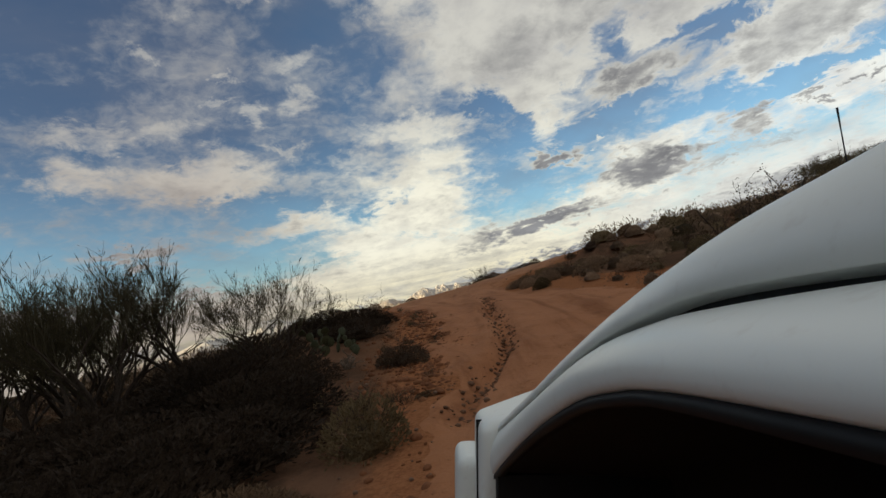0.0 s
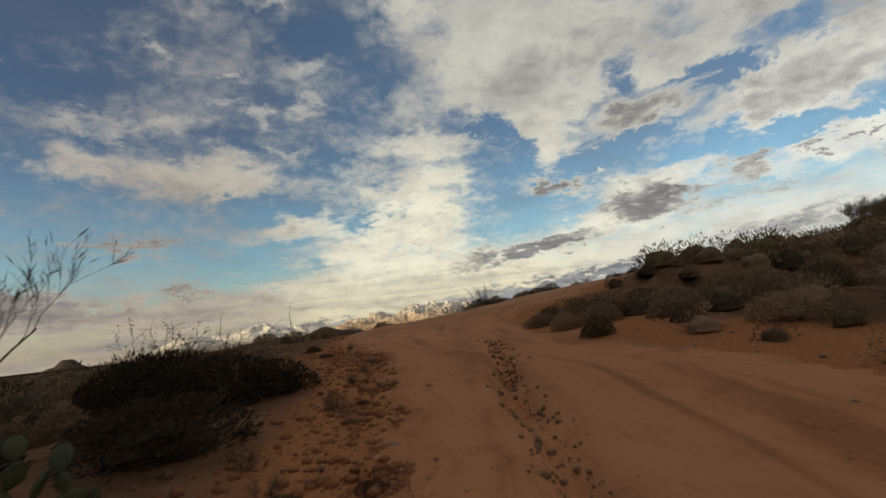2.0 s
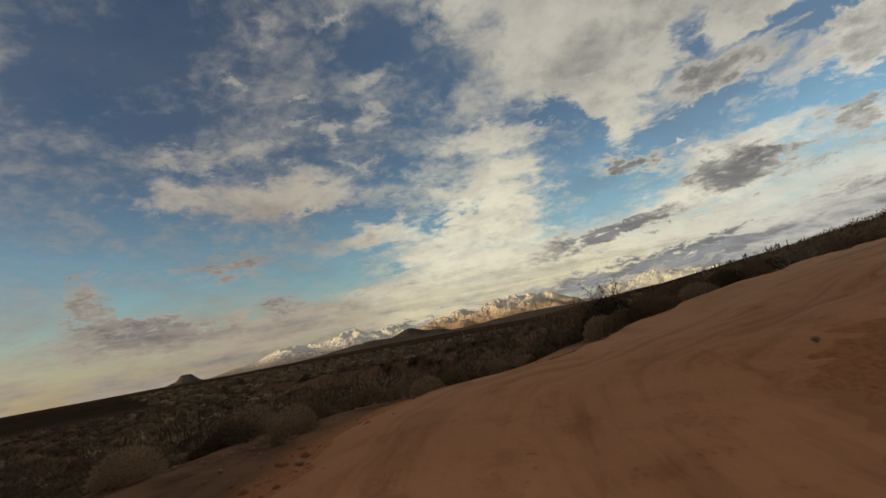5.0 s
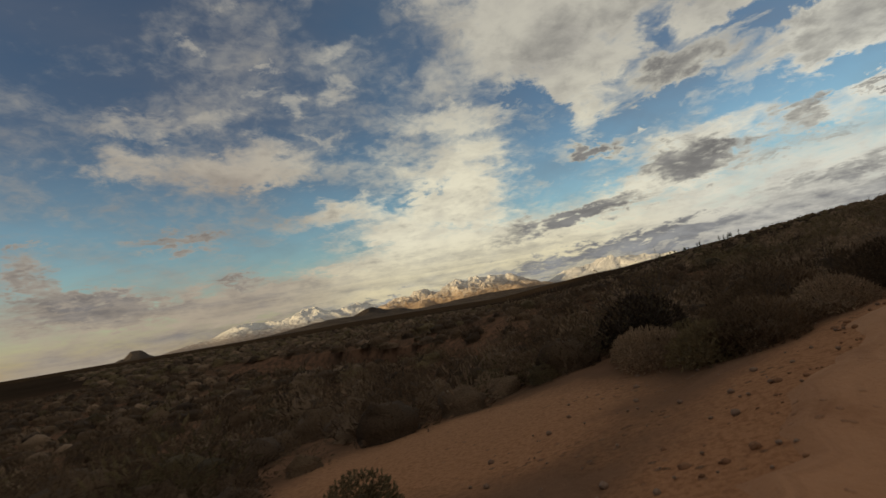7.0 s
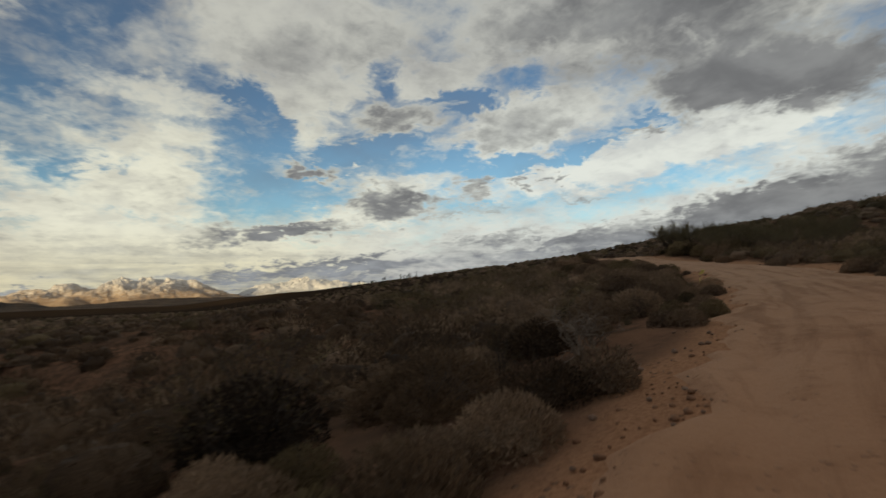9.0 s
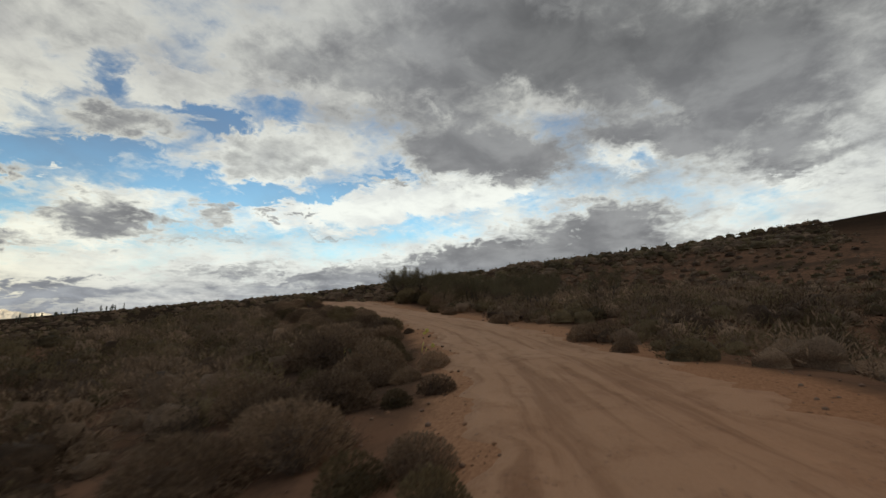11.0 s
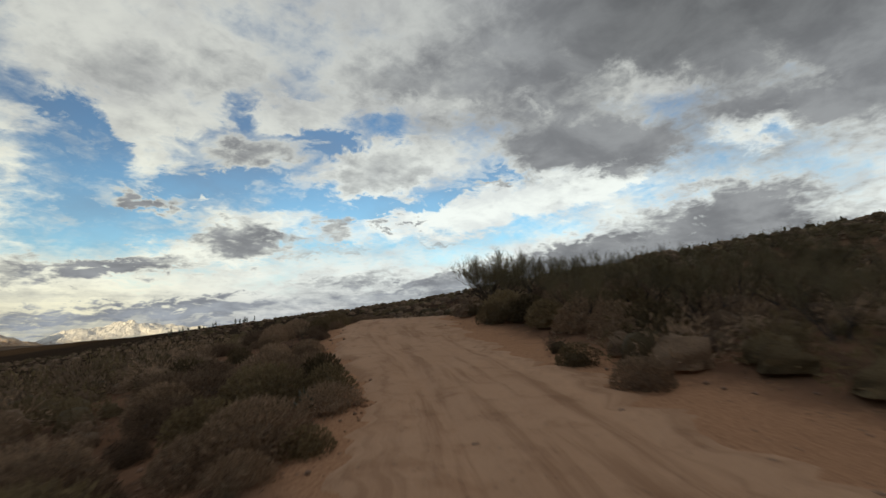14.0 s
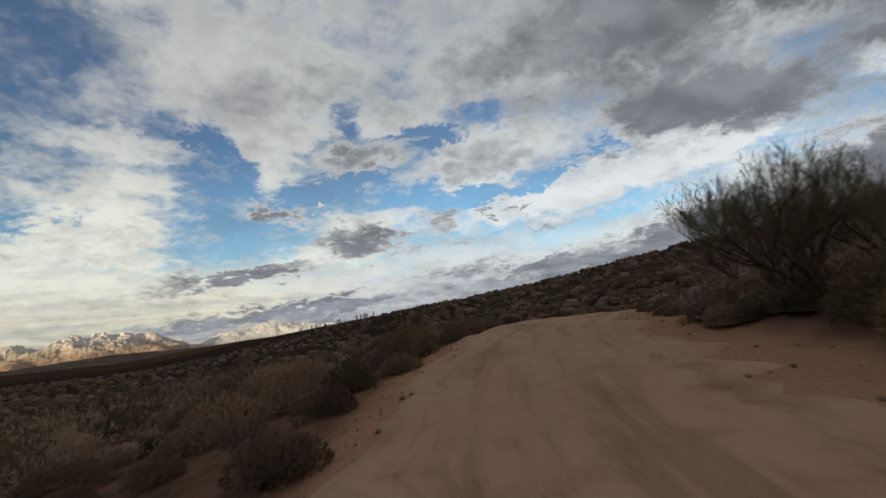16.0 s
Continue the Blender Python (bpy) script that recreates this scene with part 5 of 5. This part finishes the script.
M_STONE = soil_material("stone", (0.25, 0.155, 0.105), (0.31, 0.21, 0.15), (0.15, 0.09, 0.06), 0.0)
STONES = [stone_mesh(k) for k in range(4)]
for me_ in STONES:
    me_.materials.append(M_STONE)
for k_ in range(90):
    i_ = int(rng.integers(len(RUN)))
    side_ = LEFT_EDGE[i_] - 0.1 + rng.normal() * 0.28 if rng.uniform() < 0.7 else RIGHT_EDGE[i_] + rng.normal() * 0.3
    x, y = LX[i_] - TY[i_] * side_, LY[i_] + TX[i_] * side_
    s = (0.03 + 0.03 * rng.uniform()) if 11 < y < 24 else 0.04 + 0.06 * rng.uniform() ** 2
    ob = new("stone", STONES[int(rng.integers(4))])
    ob.matrix_world = Matrix.Translation((x, y, height(x, y) + 0.02)) @ Matrix.Rotation(rng.uniform(0, 6), 4, "Z") @ Matrix.Scale(s, 4)
    tagged(ob, "small reddish brown stone at the track's edge", "stone", "loose stones")
peb = []
for _ in range(3800):
    i_ = int(rng.integers(len(RUN)))
    d_ = rng.uniform(LEFT_EDGE[i_] - 0.15, LEFT_EDGE[i_] + 2.2) if rng.uniform() < 0.7 else rng.uniform(RIGHT_EDGE[i_] - 1.6, RIGHT_EDGE[i_] + 0.2)
    peb.append((LX[i_] - TY[i_] * d_, LY[i_] + TX[i_] * d_, 0.015 + 0.05 * rng.uniform() ** 3))
tiny = []
for k in range(3):
    bm = bmesh.new()
    bmesh.ops.create_icosphere(bm, subdivisions=1, radius=0.5)
    for v in bm.verts:
        v.co *= 1 + 0.4 * noise.noise(v.co * 2 + Vector((k * 3.3, 5, 0)))
        v.co.z *= 0.7
    me = bpy.data.meshes.new("tmp")
    bm.to_mesh(me)
    bm.free()
    tiny.append(arrays(me))
sheet_of("pebbles", "scattered reddish pebbles beside the track", peb, tiny, M_STONE, 0.01)

# clods and broken earth on the red bank left of the track
clods = []
for _ in range(4200):
    i_ = int(rng.integers(len(RUN)))
    if LY[i_] > 20 and rng.uniform() < 0.6:
        continue
    d_ = LEFT_EDGE[i_] - 0.25 + abs(rng.normal()) * (0.9 if LY[i_] < 16 else 0.35)
    if LY[i_] < 4.5 and d_ > LEFT_EDGE[i_] + 0.5:
        continue
    clods.append((LX[i_] - TY[i_] * d_, LY[i_] + TX[i_] * d_, 0.02 + (0.10 if LY[i_] < 16 else 0.045) * rng.uniform() ** 3))
M_CLOD = soil_material("broken_earth", (0.30, 0.165, 0.095), (0.36, 0.215, 0.13), (0.17, 0.09, 0.055), 0.0, (0.84, 0.64, 0.52))
keep_ = rng.uniform(size=3200)
for k_ in range(3200):
    gi = int(np.argmin(np.abs(LY - rng.uniform(4.6, 13.2)) + 100 * (LX > 1.0)))
    gd = LEFT_EDGE[gi] - 0.12 + abs(rng.normal()) * 0.5
    if keep_[k_] < 0.35:
        continue
    along_ = rng.uniform(-0.12, 0.12)
    clods.append((LX[gi] - TY[gi] * gd + TX[gi] * along_, LY[gi] + TX[gi] * gd + TY[gi] * along_, 0.02 + 0.075 * rng.uniform() ** 2.5))
rubble = []
for _ in range(1100):
    gy = rng.uniform(3.6, 12.0)
    gi = int(np.argmin(np.abs(LY - gy) + 100 * (LX > 1.0)))
    gd = float(np.interp(gy, GULLY_Y, GULLY_D)) + rng.normal() * 0.07
    along_ = rng.uniform(-0.12, 0.12)
    rubble.append((LX[gi] - TY[gi] * gd + TX[gi] * along_, LY[gi] + TX[gi] * gd + TY[gi] * along_, 0.015 + 0.055 * rng.uniform() ** 2.5))
for _ in range(420):
    u = rng.uniform(-0.1, 1.1)
    clods.append((-0.43 + 0.73 * u + rng.normal() * 0.10, 7.5 - 0.8 * u + rng.normal() * 0.10, 0.02 + 0.08 * rng.uniform() ** 3))
for _ in range(500):
    clods.append((rng.normal() * 0.14 + 0.05, rng.uniform(6.2, 7.9), 0.02 + 0.08 * rng.uniform() ** 3))
M_RUBBLE = soil_material("dark_rubble", (0.19, 0.105, 0.064), (0.25, 0.15, 0.095), (0.11, 0.06, 0.038), 0.0)
sheet_of("rubble", "dark stones and rubble in the washed gully", rubble, tiny, M_RUBBLE, 0.028)
sheet_of("clods", "broken reddish clods of earth beside the track", clods, tiny, M_CLOD, 0.0)


# ------------------------------------------------------------------ the white car at the start of the track
def paint_material():
    m, t, p = material("white_paint", 0.45, 0.0, 0.4)
    n = noise_tex(t, position(t), 3.0, 5, 0.6)
    dust = noise_tex(t, position(t), 60.0, 3, 0.6)
    col = mix(t, step(t, n.outputs["Fac"], 0.45, 0.75), (0.87, 0.91, 0.87), (0.82, 0.86, 0.82))
    col = mix(t, calc(t, "MULTIPLY", step(t, dust.outputs["Fac"], 0.55, 0.75), 0.12), col, (0.45, 0.36, 0.28))
    link(t, col, p.inputs["Base Color"])
    link(t, calc(t, "MULTIPLY_ADD", n.outputs["Fac"], 0.12, 0.38), p.inputs["Roughness"])
    p.inputs["Coat Weight"].default_value = 0.12
    return m


def plain_material(name, col, rough, spec=0.3, metal=0.0):
    m, t, p = material(name, rough, metal, spec)
    n = noise_tex(t, position(t), 25.0, 4, 0.6)
    link(t, mix(t, n.outputs["Fac"], tuple(c * 0.75 for c in col), tuple(c * 1.25 for c in col)), p.inputs["Base Color"])
    return m


M_PAINT = paint_material()
M_BLACK = plain_material("black_plastic", (0.012, 0.012, 0.013), 0.55)
M_RUBBER = plain_material("tyre_rubber", (0.02, 0.02, 0.02), 0.8)
M_STEEL = plain_material("steel_rim", (0.35, 0.35, 0.36), 0.35, 0.5, 0.9)
M_GLASS = plain_material("tinted_glass", (0.015, 0.018, 0.02), 0.06, 0.6)
M_LAMP = plain_material("lamp_lens", (0.55, 0.57, 0.57), 0.12, 0.6)

_m0 = PATH[0][1].to_3x3()
_eye = np.array(PATH[0][1].translation)
_fwd = np.array(_m0 @ Vector((-0.022, -0.1206, -1.0)).normalized())
_rgt = np.array(_m0 @ Vector((1, 0, 0)))
_rgt = _rgt - _fwd * (_rgt @ _fwd)
_rgt /= np.linalg.norm(_rgt)
_upv = np.cross(_rgt, _fwd)

car = new("car")
tagged(car, "white off-road car standing on the dirt track", "car")
CAR_X, CAR_Y = 1.02, -0.9
car.matrix_world = Matrix.Translation((CAR_X, CAR_Y, height(CAR_X, CAR_Y)))
_base = np.array(car.matrix_world.translation)


def body_point(s, x, y):
    """s ahead of the mount, x to the right and y up, in the car's own leaning frame."""
    return _eye + _fwd * s + _rgt * x + _upv * y - _base


def loft(name, sections, mat, parent, label="", close=False):
    """A skin over sections, each an equal count of (s, x, y)."""
    rows, cols = len(sections), len(sections[0])
    v = [body_point(*p) for sec in sections for p in sec]
    f = []
    for i in range(rows - 1):
        for k in range(cols - 1 + int(close)):
            k2 = (k + 1) % cols
            f.append((i * cols + k, i * cols + k2, (i + 1) * cols + k2, (i + 1) * cols + k))
    me = bpy.data.meshes.new(name)
    me.from_pydata([tuple(q) for q in v], [], f)
    me.polygons.foreach_set("use_smooth", np.ones(len(me.polygons), bool))
    me.validate()
    bm = bmesh.new()
    bm.from_mesh(me)
    bmesh.ops.recalc_face_normals(bm, faces=bm.faces)
    bm.to_mesh(me)
    bm.free()
    return part(name, me, mat, parent, label)


S = np.concatenate([np.linspace(0.10, 0.36, 14), np.linspace(0.39, 1.12, 20)])


def run_of(xs, ys):
    """A smooth curve through a few stations."""
    v = np.interp(S, xs, ys)
    for _ in range(2):
        w = v.copy()
        w[1:-1] = 0.25 * v[:-2] + 0.5 * v[1:-1] + 0.25 * v[2:]
        v = w
    return v


arch_y = run_of((0.10, 0.23, 0.28, 0.335, 0.40, 0.477, 0.64, 0.80, 0.974, 1.12), (-0.0304, -0.0403, -0.0448, -0.052, -0.064, -0.087, -0.1485, -0.2166, -0.295, -0.364))
seam_x = run_of((0.10, 0.285, 0.57, 1.12), (0.184, 0.170, 0.155, 0.145))
seam_y = run_of((0.10, 0.193, 0.24, 0.285, 0.34, 0.41, 0.49, 0.57, 0.72, 1.12), (0.0199, 0.014, 0.0103, 0.0061, -0.0011, -0.0156, -0.039, -0.0697, -0.1256, -0.2752))
hood_x = run_of((0.10, 0.31, 0.48, 0.64, 0.96, 1.12), (0.30, 0.29, 0.27, 0.25, 0.20, 0.175))
hood_y = run_of((0.10, 0.20, 0.26, 0.31, 0.38, 0.48, 0.56, 0.64, 0.80, 0.96, 1.12), (0.125, 0.1027, 0.0866, 0.0761, 0.0560, 0.0185, -0.0153, -0.0454, -0.1161, -0.1793, -0.245))
seam_w = run_of((0.10, 0.193, 0.285, 0.34, 0.41, 0.49, 1.12), (0.0028, 0.0036, 0.0053, 0.0048, 0.0035, 0.0020, 0.0012))

fender, hood, lip, liner = [], [], [], []
for i_, s_ in enumerate(S):
    ay, sx, sy, hx, hy, sw = arch_y[i_], seam_x[i_], seam_y[i_], hood_x[i_], hood_y[i_], seam_w[i_]
    sec = []
    for u in np.linspace(0, 1, 9):
        x = 0.130 + (sx - 0.130) * u ** 2.2
        y = ay + (sy - sw - ay) * u
        sec.append((s_, x - 0.006 * math.sin(math.pi * u), y))
    fender.append([(s_, 0.150, ay - 0.002), (s_, 0.136, ay - 0.003)] + sec + [(s_, sx + 0.004, sy - sw + 0.0005), (s_, sx + 0.022, sy - sw - 0.006)])
    top = []
    for u in np.linspace(0, 1, 9):
        a = u * math.pi / 2
        top.append((s_, sx - 0.002 + (hx - sx) * (1 - math.cos(a)) ** 0.85, sy + sw + (hy - sy) * math.sin(a) ** 0.9))
    hood.append([(s_, sx + 0.022, sy + sw - 0.004), (s_, sx + 0.004, sy + sw)] + top + [(s_, hx + 0.15, hy + 0.012), (s_, 0.85, hy + 0.03), (s_, 1.45, hy + 0.012), (s_, 1.68, hy - 0.10)])
    lip.append([(s_, 0.149, ay - 0.001), (s_, 0.134, ay - 0.003), (s_, 0.133, ay - 0.012), (s_, 0.150, ay - 0.014)])
    liner.append([(s_, 0.150, ay - 0.004), (s_, 0.50, ay - 0.02), (s_, 0.58, ay - 0.35), (s_, 0.58, -0.75)])
fender_ob = loft("fender", fender, M_PAINT, car, "smooth white painted wing over the wheel arch")
loft("arch_lip", lip, M_BLACK, fender_ob, "black trim along the wheel arch", True)
loft("wheel_liner", liner, M_BLACK, car, "black wheel well")
loft("bonnet", hood, M_PAINT, car, "white sloping bonnet")
gap_ = [[(s_, seam_x[i_] + 0.016, seam_y[i_] - seam_w[i_] - 0.012), (s_, seam_x[i_] + 0.018, seam_y[i_] + seam_w[i_] + 0.012)] for i_, s_ in enumerate(S)]
loft("bonnet_seam", gap_, M_BLACK, car, "dark gap between bonnet and wing")


def soft_box(name, lo, hi, mat, parent, label="", round_=0.03, tweak=None):
    """A rounded block in the car's leaning frame."""
    bm = bmesh.new()
    bmesh.ops.create_cube(bm, size=1.0)
    for v in bm.verts:
        v.co = Vector([(lo[i] + hi[i]) / 2 + v.co[i] * (hi[i] - lo[i]) for i in range(3)])
        if tweak:
            v.co = Vector(tweak(*v.co))
    bmesh.ops.bevel(bm, geom=list(bm.edges), offset=round_, segments=4, profile=0.6, affect="EDGES")
    for v in bm.verts:
        v.co = Vector(body_point(*v.co))
    me = bpy.data.meshes.new(name)
    bm.to_mesh(me)
    bm.free()
    me.polygons.foreach_set("use_smooth", np.ones(len(me.polygons), bool))
    return part(name, me, mat, parent, label)


corner = soft_box("front_corner", (1.10, 0.108, -0.72), (1.30, 0.46, -0.262), M_PAINT, car, "white front corner panel", 0.028, lambda s, x, y: (s, x, y + (x - 0.108) * 0.35 * (y > -0.4)))
soft_box("corner_joint", (1.185, 0.104, -0.60), (1.190, 0.30, -0.262), M_BLACK, corner, "thin dark joint", 0.001)
soft_box("bumper", (1.30, 0.066, -0.78), (1.50, 1.66, -0.385), M_PAINT, car, "white wrap-round front bumper", 0.035)
soft_box("headlamp", (1.24, 0.30, -0.42), (1.315, 0.52, -0.27), M_LAMP, car, "clear headlamp", 0.02)
soft_box("headlamp", (1.24, 1.22, -0.42), (1.315, 1.44, -0.27), M_LAMP, car, "clear headlamp", 0.02)
soft_box("grille", (1.22, 0.55, -0.48), (1.30, 1.19, -0.26), M_BLACK, car, "black grille", 0.01)
soft_box("far_wing", (0.05, 1.45, -0.46), (1.28, 1.70, -0.06), M_PAINT, car, "", 0.05, lambda s, x, y: (s, x, y - (0.20 * (s - 0.05) if y > -0.2 else 0)))
aer = Soup()
aer.tube([(0, 0, 0), (0, 0, 0.1), (0, 0, 0.3), (0, 0, 0.34)], [0.006, 0.0016, 0.0011, 0.002], 8)
aerial_ = aer.mesh("aerial", M_BLACK, True)
aerial_ob = part("aerial", aerial_, None, car, "thin black whip aerial")
aerial_ob.location = Vector(body_point(0.78, 0.715, 0.0))
aerial_ob.rotation_euler = (0, radians(7), 0)

soft_box("liner_front", (1.06, 0.136, -0.80), (1.09, 0.62, -0.345), M_BLACK, car, "black front wall of the wheel well", 0.004)

# cab behind the mount, plain and closed
soft_box("body", (-3.0, 0.16, -0.78), (0.10, 1.70, -0.02), M_PAINT, car, "white body side", 0.06)
soft_box("cab", (-2.85, 0.26, -0.06), (-0.35, 1.60, 0.62), M_PAINT, car, "white roof and cab", 0.09, lambda s, x, y: (s - (0.35 if y > 0.2 and s > -1 else 0), x + (0.12 if x < 0.9 else -0.12) * (y > 0.2), y))
soft_box("windscreen", (-0.62, 0.42, 0.06), (-0.36, 1.44, 0.52), M_GLASS, car, "dark windscreen", 0.02, lambda s, x, y: (s - (0.30 if y > 0.2 else 0) + 0.05, x, y))


def build_wheel(s, side):
    x = CAR_X + (-0.76 if side < 0 else 0.66)
    y = float(_eye[1]) + s
    r = 0.37
    bm = bmesh.new()
    bmesh.ops.create_cone(bm, cap_ends=True, segments=40, radius1=r, radius2=r, depth=0.24)
    bmesh.ops.bevel(bm, geom=[e for e in bm.edges if abs(e.verts[0].co.z - e.verts[1].co.z) < 1e-4], offset=0.04, segments=3, affect="EDGES")
    me = bpy.data.meshes.new("tyre")
    bm.to_mesh(me)
    bm.free()
    wheel = new("wheel")
    wheel.parent = car
    wheel.location = Vector((x, y, height(x, y) + r + 0.02)) - Vector(_base)
    wheel.rotation_euler = (0, radians(90), 0)
    part("tyre", me, M_RUBBER, wheel)
    bm = bmesh.new()
    bmesh.ops.create_cone(bm, cap_ends=True, segments=28, radius1=0.21, radius2=0.19, depth=0.262)
    bmesh.ops.bevel(bm, geom=list(bm.edges), offset=0.008, segments=1, affect="EDGES")
    me = bpy.data.meshes.new("rim")
    bm.to_mesh(me)
    bm.free()
    part("rim", me, M_STEEL, wheel)


for s_ in (0.50, -2.0):
    for side_ in (-1, 1):
        build_wheel(s_, side_)
